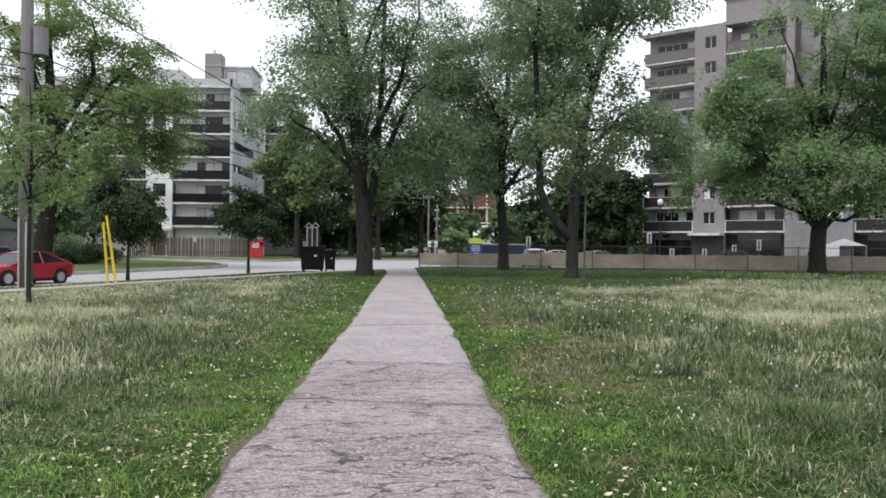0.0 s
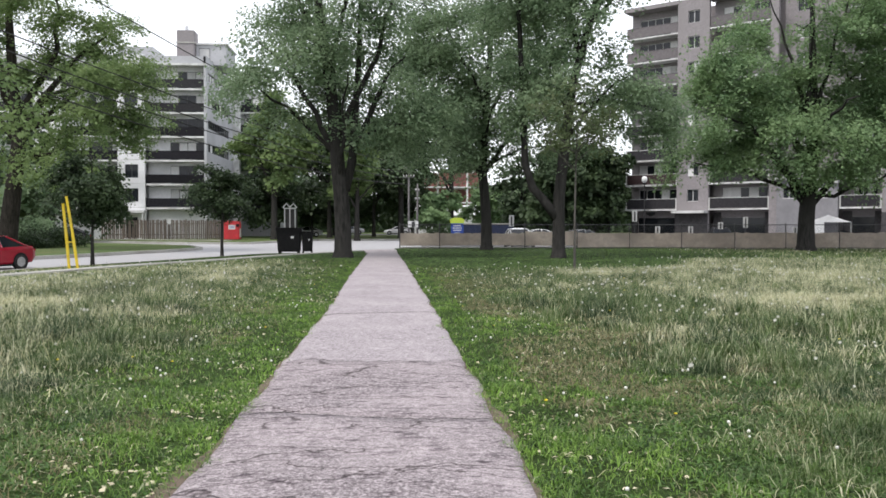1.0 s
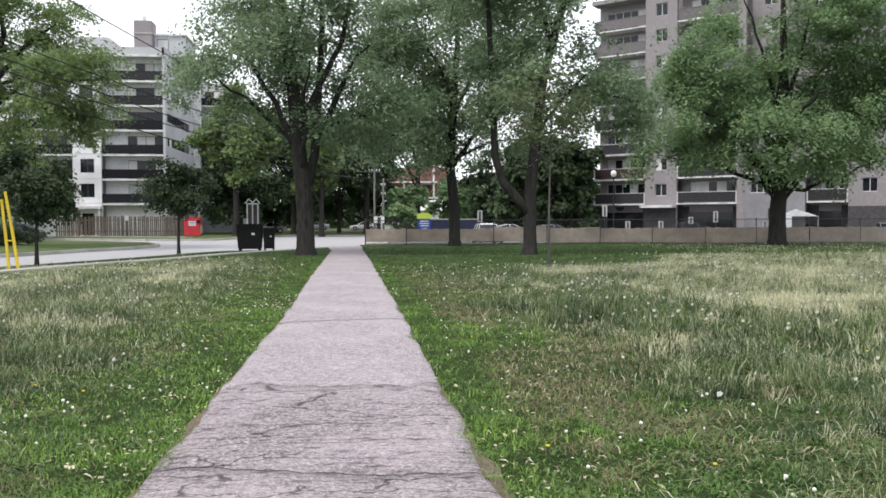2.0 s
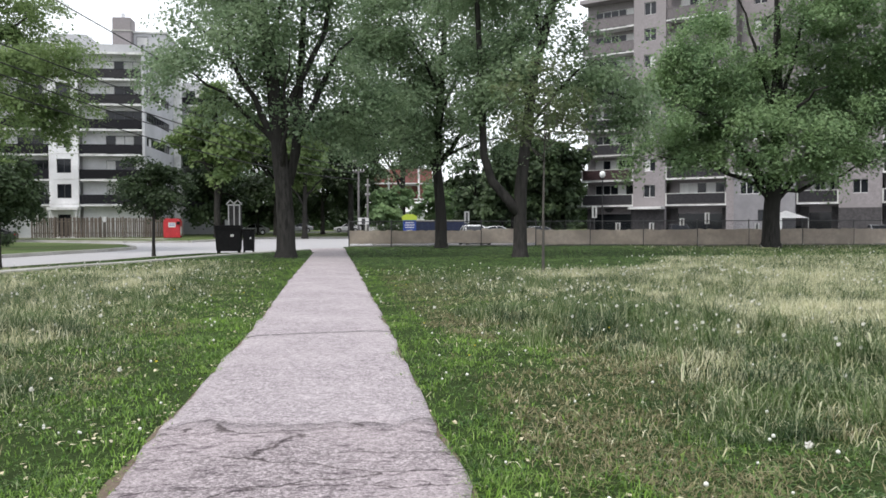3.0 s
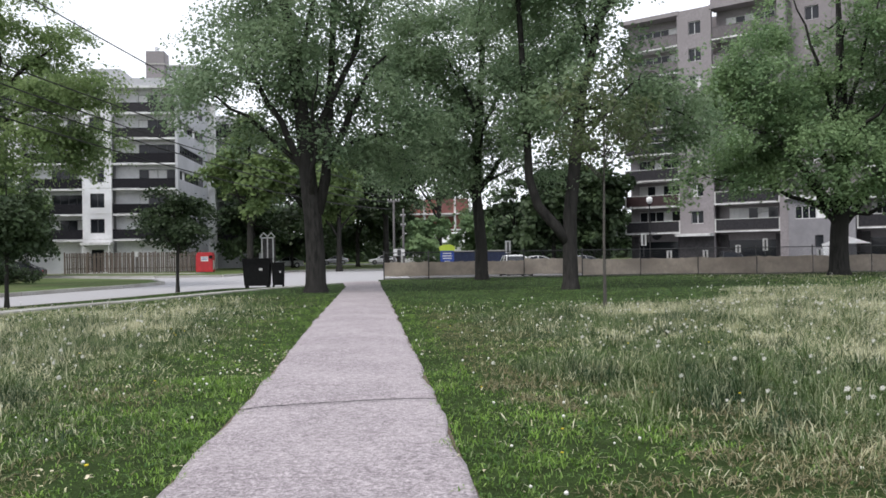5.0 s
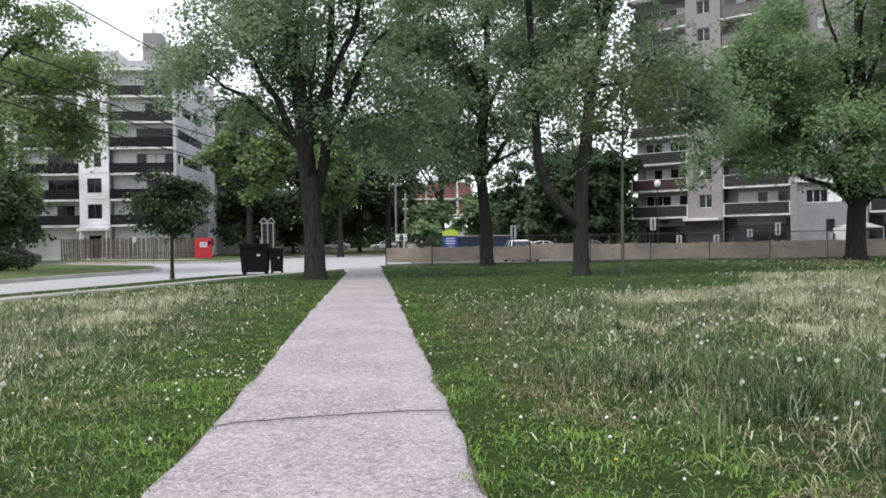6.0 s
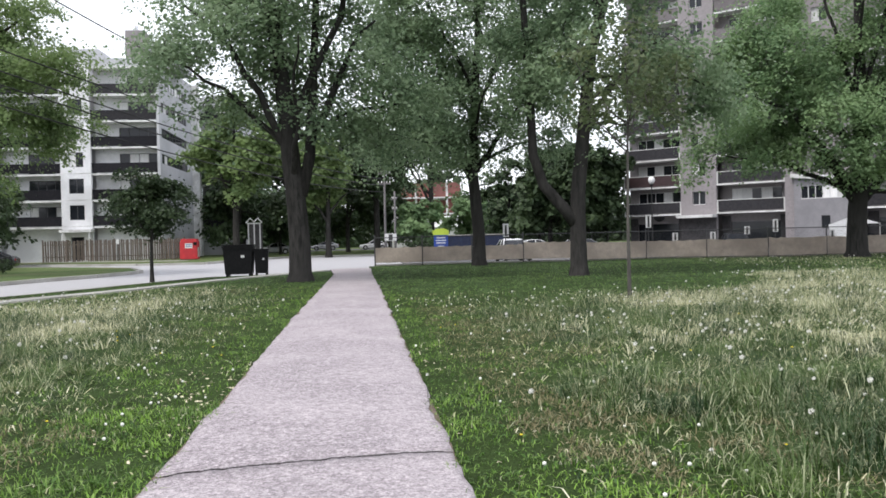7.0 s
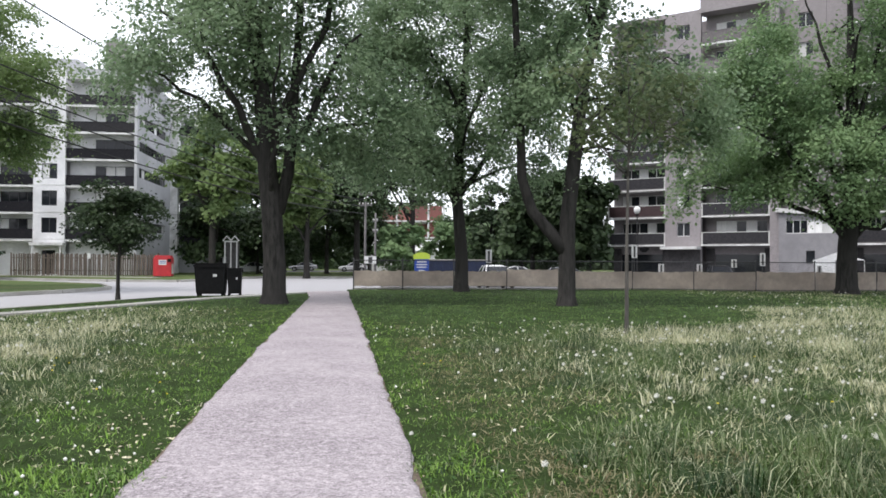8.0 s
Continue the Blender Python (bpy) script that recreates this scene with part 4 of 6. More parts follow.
def shrub(label, x, y, r, h, n, leaf, seed, z=-0.12):
    rng = np.random.default_rng(seed)
    s = thing("shrub", label, "shrub", (x, y, z), group="shrubs")
    st = bmesh.new()
    tips = []
    for k in range(14):
        a, q = rng.uniform(0, 6.28), rng.random() ** 0.5
        e = (math.cos(a) * r * q, math.sin(a) * r * q, h * (1 - 0.5 * q * q) * rng.uniform(0.5, 0.9))
        tube(st, bend((0, 0, 0), e, rng, 3, 0.08, 0.1), [0.04, 0.03, 0.02, 0.01], 4)
        tips += [np.array(e), np.array(e) * np.array([0.8, 0.8, 0.55])]
    part("branchwork", st, M["bark"], s)["kind"] = "stuff"
    tips = np.array(tips)
    part("crown", leaves("crown", tips, np.full((len(tips), 3), r * 0.42), np.full(len(tips), n // len(tips)), 0.15, M[leaf], rng), None, s)["kind"] = "stuff"


for i, (x, y, r, h, lf) in enumerate([(-24.8, 65, 1.8, 1.7, "leaf_d"), (-27.5, 67, 2.4, 2.4, "leaf"), (-30, 68, 2.5, 2.8, "leaf_d"), (-26.2, 62.5, 1.6, 1.5, "leaf_d"), (3.6, 68, 0.9, 2.0, "leaf_d")]):
    shrub("rounded leafy green shrub", x, y, r, h, 2600, lf, 300 + i)

# far woods closing the view
rng = np.random.default_rng(60)
NW = 1000
wx = rng.uniform(-130, 150, NW)
wy = rng.uniform(178, 205, NW)
wz = rng.random(NW) * (9 + 4 * np.sin(wx * 0.11) * np.sin(wx * 0.037 + 1) + 2 * np.sin(wx * 0.5))
tagged(new("far_woods", leaves("far_woods", np.stack([wx, wy, wz], 1), np.full((NW, 3), 3.4), np.full(NW, 34), 1.6, M["leaf_d"], rng)), "distant belt of dark green woods", "woods", kind="stuff")


# ---------------------------------------------------------------- apartment blocks
def window(parent, x0, x1, z0, z1, y, panes, rng, frame="frame", curtain=0.5):
    """A framed window set in the plane y (outside towards -y): frame bars, panes of glass and curtains behind some."""
    t = 0.06
    w = (x1 - x0) / panes
    fb = wall_holes(bmesh.new(), x0, x1, z0, z1, y - 0.05, y + 0.04, [(x0 + w * i + t / 2, x0 + w * (i + 1) - t / 2, z0 + t, z1 - t) for i in range(panes)])
    wnd = part("window", fb, M[frame], parent)
    for i in range(panes):
        a, b = x0 + w * i + t / 2, x0 + w * (i + 1) - t / 2
        pale = rng.random() < curtain
        part("pane", boxb(a, b, y - 0.01, y + 0.02, z0 + t, z1 - t), M["curtain"] if pale else M["glass"], wnd, "pane with pale curtain behind" if pale else "")
    return wnd


def wall_holes(bm, x0, x1, z0, z1, y0, y1, holes):
    """A wall slab between y0 and y1 with rectangular openings, cut as a grid of blocks."""
    xs = sorted({x0, x1, *[h[0] for h in holes], *[h[1] for h in holes]})
    zs = sorted({z0, z1, *[h[2] for h in holes], *[h[3] for h in holes]})
    nx, nz = len(xs) - 1, len(zs) - 1
    full = [[not any(h[0] <= xs[i] + 1e-6 and h[1] >= xs[i + 1] - 1e-6 and h[2] <= zs[k] + 1e-6 and h[3] >= zs[k + 1] - 1e-6 for h in holes) for k in range(nz)] for i in range(nx)]
    cache = {}

    def v(i, k, s):
        if (i, k, s) not in cache:
            cache[i, k, s] = bm.verts.new((xs[i], y1 if s else y0, zs[k]))
        return cache[i, k, s]

    def solid(i, k):
        return 0 <= i < nx and 0 <= k < nz and full[i][k]

    for i in range(nx):
        for k in range(nz):
            if not full[i][k]:
                continue
            bm.faces.new((v(i, k, 0), v(i + 1, k, 0), v(i + 1, k + 1, 0), v(i, k + 1, 0)))
            bm.faces.new((v(i, k + 1, 1), v(i + 1, k + 1, 1), v(i + 1, k, 1), v(i, k, 1)))
            if not solid(i - 1, k):
                bm.faces.new((v(i, k, 0), v(i, k + 1, 0), v(i, k + 1, 1), v(i, k, 1)))
            if not solid(i + 1, k):
                bm.faces.new((v(i + 1, k, 1), v(i + 1, k + 1, 1), v(i + 1, k + 1, 0), v(i + 1, k, 0)))
            if not solid(i, k - 1):
                bm.faces.new((v(i, k, 1), v(i + 1, k, 1), v(i + 1, k, 0), v(i, k, 0)))
            if not solid(i, k + 1):
                bm.faces.new((v(i, k + 1, 0), v(i + 1, k + 1, 0), v(i + 1, k + 1, 1), v(i, k + 1, 1)))
    return bm


def balcony(parent, x0, x1, z, depth, rng, panel="rail", h=1.05, posts=False, top="railw", deep=0.2):
    """Slab with pale edge, panel railing, top rail; front at y=0, wall at y=depth."""
    b = part("balcony", boxb(x0, x1, 0, depth, z - deep, z), M["slab"], parent)
    part("railing_panel", boxb(x0 + 0.06, x1 - 0.06, 0.05, 0.09, z + 0.08, z + h), M[panel], b)
    part("railing_panel", boxb(x0 + 0.05, x0 + 0.09, 0.1, depth - 0.02, z + 0.08, z + h), M[panel], b)
    part("railing_panel", boxb(x1 - 0.09, x1 - 0.05, 0.1, depth - 0.02, z + 0.08, z + h), M[panel], b)
    part("top_rail", boxb(x0 + 0.02, x1 - 0.02, 0.03, 0.11, z + h, z + h + 0.06), M[top], b, "thin top rail")
    if posts:
        for x in (x0 + 0.01, x1 - 0.13):
            part("post", boxb(x, x + 0.12, 0.0, 0.12, z, z + h + 0.08), M["railw"], b, "pale corner post")
    return b


LEV = [3.65 + 2.86 * i for i in range(7)]
west = thing("apartment_building", "white painted brick apartment block with dark balconies", "building", (0, 102, 0))
rng = np.random.default_rng(3)
Z0, ROOF = -0.3, 21.9


def west_bay(x0, x1):
    """A recessed balcony bay between two wall piers."""
    holes = []
    for k, z in enumerate(LEV[:-1]):
        holes.append((x0 + 2.6, x1 - 0.25, z + 0.1, z + 2.25))
    b = wall_holes(bmesh.new(), x0, x1, Z0, ROOF - 0.5, 1.5, 1.75, holes)
    part("wall", b, M["white"], west)
    for k, z in enumerate(LEV[:-1]):
        window(west, x0 + 2.6, x1 - 0.25, z + 0.1, z + 2.25, 1.62, 4, rng, curtain=0.4 if k != 1 else 0.2)
        balcony(west, x0, x1 - 0.003, z, 1.5, rng, "rail" if k < 4 else "railg", top="rail")
    part("roof_slab", boxb(x0 - 0.1, x1 + 0.35, -0.12, 1.5, LEV[-1] - 0.12, LEV[-1] + 0.12), M["slab"], west)
    part("parapet", boxb(x0, x1 + 0.25, 0.0, 1.5, LEV[-1] + 0.12, LEV[-1] + 1.0), M["grey"], west)


def west_pier(x0, x1):
    holes = [(x0 + 0.85, x0 + 2.4, z + 0.7, z + 2.3) for z in LEV[:-1]] + [(x0 + 0.9, x0 + 2.3, 0.0, 2.5)]
    part("wall", wall_holes(bmesh.new(), x0, x1, Z0, ROOF, -0.1, 0.3, holes), M["white"], west)
    for z in LEV[:-1]:
        window(west, x0 + 0.85, x0 + 2.4, z + 0.7, z + 2.3, 0.08, 2, rng, curtain=0.25)
        part("wall_band", boxb(x0, x1, -0.125, -0.1, z - 0.02, z + 0.06), M["slab"], west)
    part("porch_roof", boxb(x0 + 0.1, x1 + 0.2, -1.4, -0.13, 3.0, 3.3), M["slab"], west)
    part("entrance_door", boxb(x0 + 0.9, x0 + 2.3, 0.1, 0.18, -0.3, 2.5), M["glass"], west, "dark glazed entrance door")
    for x in (x0 + 0.3, x1 - 0.1):
        part("porch_post", boxb(x, x + 0.16, -1.3, -1.14, Z0, 3.0), M["slab"], west)


west_bay(-29.5, -22.5)
west_pier(-32.7, -29.5)
west_bay(-39.2, -32.7)
west_pier(-42.4, -39.2)
west_bay(-48.9, -42.4)
# side wall, running away from the street front
holes = [(0.9, 13.6, z + 1.05, z + 2.1) for z in LEV[:-1]]
sb = wall_holes(bmesh.new(), 0, 16.3, Z0, ROOF, 0, 0.3, holes)
side = part("side_wall", sb, M["grey"], west)
side.matrix_basis = pose(-22.2, 0.0, 0, 0, 0, 90)
for z in LEV[:-1]:
    w = window(side, 0.9, 13.6, z + 1.05, z + 2.1, 0.15, 9, rng, curtain=0.15)
part("corner_column", boxb(-22.3, -21.3, 16.3, 17.6, Z0, ROOF), M["slab"], west)
part("core", boxb(-48.9, -22.6, 2.2, 22, Z0, ROOF - 0.4), M["grey"], west, "plain grey roof and body")
# rear wing with balconies
for k, z in enumerate(LEV[:-1]):
    b = part("balcony", boxb(-22.2, -16.8, 20.6, 22.2, z - 0.2, z), M["slab"], west)
    part("railing_panel", boxb(-22.1, -16.9, 20.65, 20.7, z + 0.05, z + 1.05), M["rail"], b)
    window(west, -21.6, -18.0, z + 0.2, z + 2.2, 22.25, 3, rng)
part("wing_wall", boxb(-22.2, -16.8, 22.3, 36, Z0, ROOF - 0.6), M["grey"], west)
part("chimney", boxb(-26.4, -24.3, 3, 5.2, ROOF - 0.4, 25.6, 0.04), M["brown"], west, "pinkish brick chimney with a concrete cap")
part("chimney_band", boxb(-26.48, -24.22, 2.92, 5.28, 24.0, 24.15), M["concrete"], west)
part("vent_pipe", tubeb([(-25.4, 4, 25.5), (-25.4, 4, 26.3)], [0.25, 0.2], 8), M["chrome"], west)
part("penthouse", boxb(-24.25, -20.6, 4, 10, ROOF - 0.4, 24.0), M["grey"], west)
part("penthouse_roof", boxb(-24.4, -20.4, 3.8, 10.2, 24.0, 24.2), M["slab"], west)
window(west, -23.9, -22.6, 22.3, 23.6, 3.98, 1, rng)
part("roof_hut", prism([(-33.5, 21.5), (-33.5, 23.5), (-29.3, 23.5), (-27.2, 21.9), (-27.2, 21.5)], 3, 9), M["grey"], west, "sloping plant room on the roof")

# taupe block beyond the parking lot
east = thing("apartment_building", "taupe brick apartment tower with stacked pale-edged balconies", "building", (25.26, 88.64, 0), -42)
rng = np.random.default_rng(4)
EL = [3.2 + 2.6 * i for i in range(8)]
EROOF = 24.3


def east_bay(x0, x1, y_wall=1.5, first=0):
    holes = [(x0 + 0.9, x1 - 0.6, z + 0.25, z + 2.15) for z in EL] + [(x0 + 0.8, x1 - 0.8, 0.0, 2.3)]
    part("wall", wall_holes(bmesh.new(), x0, x1, Z0, EROOF, y_wall, y_wall + 0.3, holes), M["brown"], east)
    part("ground_glazing", boxb(x0 + 0.8, x1 - 0.8, y_wall + 0.12, y_wall + 0.16, 0.0, 2.3), M["glass"], east)
    # dark panels before the wall paint the shadow on the ground floor
    for a_, b_ in ((x0 + 0.02, x0 + 0.8), (x1 - 0.8, x1 - 0.02)):
        part("ground_floor_shade_panel", boxb(a_, b_, y_wall - 0.05, y_wall - 0.003, Z0, 2.85), M["darkwall"], east, "dark panel standing in for the shadow on the ground floor")
    for k, z in enumerate(EL):
        window(east, x0 + 0.9, x1 - 0.6, z + 0.25, z + 2.15, y_wall + 0.15, 5, rng, frame="framew", curtain=0.45)
        balcony(east, x0, x1, z, y_wall, rng, "railt" if k > 4 else "railr" if (k == 1 and x0 < 1) else "railg", posts=k < 4, top="railt" if k > 4 else "railw", deep=0.14)
    part("eave", boxb(x0 - 0.2, x1 + 0.2, -0.1, y_wall, EROOF - 0.05, EROOF + 0.35), M["brown"], east)


def east_pier(x0, x1, y=-0.05, mat_="brown"):
    holes = [(x0 + 1.1, x0 + 2.3, z + 0.75, z + 2.0) for z in EL]
    part("wall", wall_holes(bmesh.new(), x0, x1, Z0, EROOF + 0.3, y, y + 0.4, holes), M[mat_], east)
    for z in EL:
        window(east, x0 + 1.1, x0 + 2.3, z + 0.75, z + 2.0, y + 0.2, 2, rng, frame="framew", curtain=0.25)
    # shadow on the pier's ground floor, painted as a dark panel
    part("ground_floor_shade_panel", boxb(x0 + 0.02, x1 - 0.02, y - 0.05, y - 0.003, Z0, 2.7), M["darkwall"], east, "dark panel standing in for the shadow on the ground floor")


east_bay(0, 5.74)
east_pier(5.75, 9.07)
part("entrance_canopy", boxb(5.7, 9.1, -1.3, -0.06, 2.75, 3.0), M["slab"], east, "pale entrance canopy")
east_bay(9.08, 15.04)
part("wall", boxb(15.05, 15.8, -0.1, 0.35, Z0, EROOF), M["brown"], east)
east_pier(15.82, 19.2, 2.0)
part("wall", boxb(19.22, 21.25, 2.0, 2.4, Z0, EROOF), M["brown"], east)
# grey annex with a ribbon of windows
an = [(16.4, 20.4, 4.05, 5.2), (18.0, 18.7, 1.5, 2.6)]
part("annex_wall", wall_holes(bmesh.new(), 15.82, 21.25, Z0, 5.9, -0.3, 0.0, an), M["annex"], east)
window(east, 16.4, 20.4, 4.05, 5.2, -0.18, 7, rng, frame="framew", curtain=0.8)
window(east, 18.0, 18.7, 1.5, 2.6, -0.18, 1, rng)
part("annex_roof", prism([(15.6, 5.9), (15.6, 6.25), (21.3, 5.75), (21.3, 5.4)], -0.6, 1.9), M["slab"], east, "sloping pale roof of the annex")
east_bay(21.3, 24.8)
east_pier(24.82, 28.2)
east_bay(28.2, 34.2)
east_pier(34.22, 37.6)
part("end_wall", boxb(0.05, 0.35, 1.8, 15, Z0, EROOF), M["brown"], east)
part("core", boxb(0.36, 37.6, 2.5, 15, Z0, EROOF - 0.1), M["brown"], east, "plain body and flat roof")
part("penthouse", boxb(8.9, 15.2, 0.3, 8, EROOF + 0.36, 27.0), M["brown"], east)
part("penthouse_eave", boxb(8.6, 15.5, 0.0, 8.3, 27.0, 27.3), M["brown"], east)

# unfinished building far behind the trees
far = thing("construction_building", "unfinished concrete building with red cladding", "building", (0, 160, 0))
for k in range(4):
    z = 3.0 * k
    fl = part("floor_slab", boxb(6, 17.8, 0, 12, z - 0.25, z), M["slab"], far)
    for i in range(5):
        part("column", boxb(6.0 + i * 2.86, 6.35 + i * 2.86, 0.3, 0.65, z, z + 2.75), M["slab"], fl)
    for i in range(4):
        if (i + k) % 3 != 1:
            part("infill_wall", boxb(6.4 + i * 2.86, 8.8 + i * 2.86, 1.4, 1.6, z, z + 2.75), M["brick_red"], fl)
part("back_wall", boxb(6, 17.8, 8, 8.3, 0, 12), M["brick_red"], far)

# low house and shed roofs in the distance
for k, (x, y, w, h, rf) in enumerate([(-37, 64, 8, 2.7, "roof"), (9.5, 132, 12, 3.2, "framew")]):
    hs = thing("house", "low house with pale walls and a pitched roof", "house", (x, y, -0.12), group="distant houses")
    part("wall", wall_holes(bmesh.new(), -w / 2, w / 2, 0, h, 0, 0.2, [(w / 2 - 1.6, w / 2 - 0.4, 0.9, h - 0.5), (-w / 2 + 0.6, -w / 2 + 2, 0.9, h - 0.5)]), M["white"] if k else M["annex"], hs)
    part("body", boxb(-w / 2, w / 2, 0.5, 6, 0, h), M["white"] if k else M["annex"], hs)
    for a in (w / 2 - 1.6, -w / 2 + 0.6):
        window(hs, a, a + (1.2 if a > 0 else 1.4), 0.9, h - 0.5, 0.1, 1, rng, frame="framew", curtain=0.1)
    rb = bmesh.new()
    vs = [rb.verts.new(p) for p in ((-w / 2 - 0.4, -0.4, h), (w / 2 + 0.4, -0.4, h), (w / 2 + 0.4, 6.4, h), (-w / 2 - 0.4, 6.4, h), (-w / 2 + 0.8, 3, h + 1.7), (w / 2 - 0.8, 3, h + 1.7))]
    for f in ((0, 1, 5, 4), (2, 3, 4, 5), (1, 2, 5), (3, 0, 4), (3, 2, 1, 0)):
        rb.faces.new([vs[i] for i in f])
    part("roof", rb, M[rf], hs)

# ---------------------------------------------------------------- street furniture
pt = thing("portico", "white gabled entrance portico under the trees", "porch", (-12.2, 101.0, -0.12))
for x in (-0.62, 0.0, 0.62):
    part("post", boxb(x - 0.06, x + 0.06, -0.06, 0.06, 0, 3.6), M["framew"], pt)
part("lintel", boxb(-0.7, 0.7, -0.08, 0.08, 3.6, 3.74), M["framew"], pt)
for s in (-1, 1):
    part("gable_beam", tubeb([(s * 0.85, 0, 3.72), (s * 0.42, 0, 4.25), (0, 0, 3.8)], [0.08, 0.08, 0.08], 6), M["framew"], pt)
# back wall coloured dark for the shade under the trees
part("back_wall", boxb(-0.7, 0.7, 1.4, 1.5, 0, 3.6), M["darkwall"], pt)
wf = thing("wooden_fence", "weathered brown board fence before the white block", "fence", (-33.0, 97.2, -0.1))
board = finish("board", boxb(0, 0.16, 0, 0.022, 0.06, 2.2), M["fencewood"])
post = finish("post", boxb(-0.06, 0.06, 0.03, 0.15, -0.2, 2.32), M["fencewood"])
rng = np.random.default_rng(8)
for i in range(64):
    ob = part("board", board, None, wf)
    ob.matrix_basis = pose(i * 0.222, (i % 2) * 0.085, 0.03 * rng.normal(), 0, 0.7 * rng.normal(), 0) @ Matrix.Diagonal((1, 1, 1 + 0.012 * rng.normal(), 1))
for i in range(7):
    part("post", post, None, wf).matrix_basis = pose(i * 2.36, 0, 0)
for z in (0.5, 1.75):
    part("rail", boxb(0, 14.2, 0.03, 0.07, z, z + 0.09), M["fencewood"], wf)

rb = thing("donation_bin", "red steel donation bin with white label panels", "bin", (-18.05, 96.0, -0.05))
part("body", prism([(-0.86, 0.0), (-0.86, 1.72), (-0.70, 2.05), (0.70, 2.05), (0.86, 1.72), (0.86, 0.0)], -0.6, 0.6), M["redbin"], rb)
part("label_panel", boxb(-0.35, 0.4, -0.612, -0.6, 1.1, 1.6), M["signwhite"], rb, "white label panel with printed lines")
for z in (1.25, 1.42):
    part("printed_bar", boxb(-0.27, 0.32, -0.618, -0.613, z, z + 0.07), M["bluesign"], rb)
part("chute", boxb(0.52, 0.85, -0.75, -0.6, 1.4, 1.72, 0.02), M["black"], rb)
part("side_label", boxb(0.861, 0.87, -0.4, 0.4, 0.2, 1.2), M["signwhite"], rb)
part("skid", boxb(-0.8, 0.8, -0.55, 0.55, -0.12, 0.0), M["metal"], rb)


def rolling_bin(at, w, d, h, label, rz=0):
    b = thing("waste_bin", label, "bin", at, rz, group="black waste bins")
    bm = bmesh.new()
    lo = [(-w * 0.44, -d * 0.42), (w * 0.44, -d * 0.42), (w * 0.44, d * 0.42), (-w * 0.44, d * 0.42)]
    hi = [(-w / 2, -d / 2), (w / 2, -d / 2), (w / 2, d / 2), (-w / 2, d / 2)]
    a = [bm.verts.new((x, y, 0.12)) for x, y in lo]
    c = [bm.verts.new((x, y, h)) for x, y in hi]
    for k in range(4):
        bm.faces.new((a[k], a[(k + 1) % 4], c[(k + 1) % 4], c[k]))
    bm.faces.new(a[::-1])
    bm.faces.new(c)
    bmesh.ops.bevel(bm, geom=bm.edges[:], offset=0.03, segments=2, affect='EDGES')
    part("body", bm, M["black"], b)
    part("lid", boxb(-w / 2 - 0.04, w / 2 + 0.04, -d / 2 - 0.05, d / 2 + 0.03, h, h + 0.07, 0.02), M["black"], b)
    part("rim", boxb(-w / 2 - 0.03, w / 2 + 0.03, -d / 2 - 0.04, -d / 2, h - 0.1, h - 0.02), M["black"], b)
    part("handle", tubeb([(-w * 0.4, d / 2 + 0.08, h - 0.05), (w * 0.4, d / 2 + 0.08, h - 0.05)], [0.02, 0.02], 6), M["black"], b)
    wh = tubeb([(-0.04, 0, 0), (0.04, 0, 0)], [0.13, 0.13], 12)
    wm = finish("wheel", wh, M["rubber"])
    for x in (-w * 0.38, w * 0.38):
        part("wheel", wm, None, b).matrix_basis = pose(x, d * 0.36, 0.13)
        part("foot", boxb(x - 0.05, x + 0.05, -d * 0.4, -d * 0.3, 0, 0.13), M["black"], b)
    part("sticker", boxb(w * 0.1, w * 0.22, -d / 2 - 0.002, -d / 2 + 0.004, h * 0.62, h * 0.7), M["signwhite"], b, "small white sticker")
    return b


rolling_bin((-6.15, 51.3, -0.17), 1.45, 0.95, 1.5, "large black wheeled waste bin with a flat lid")
rolling_bin((-5.06, 51.25, -0.15), 0.66, 0.8, 1.25, "narrow black wheeled waste cart", 4)


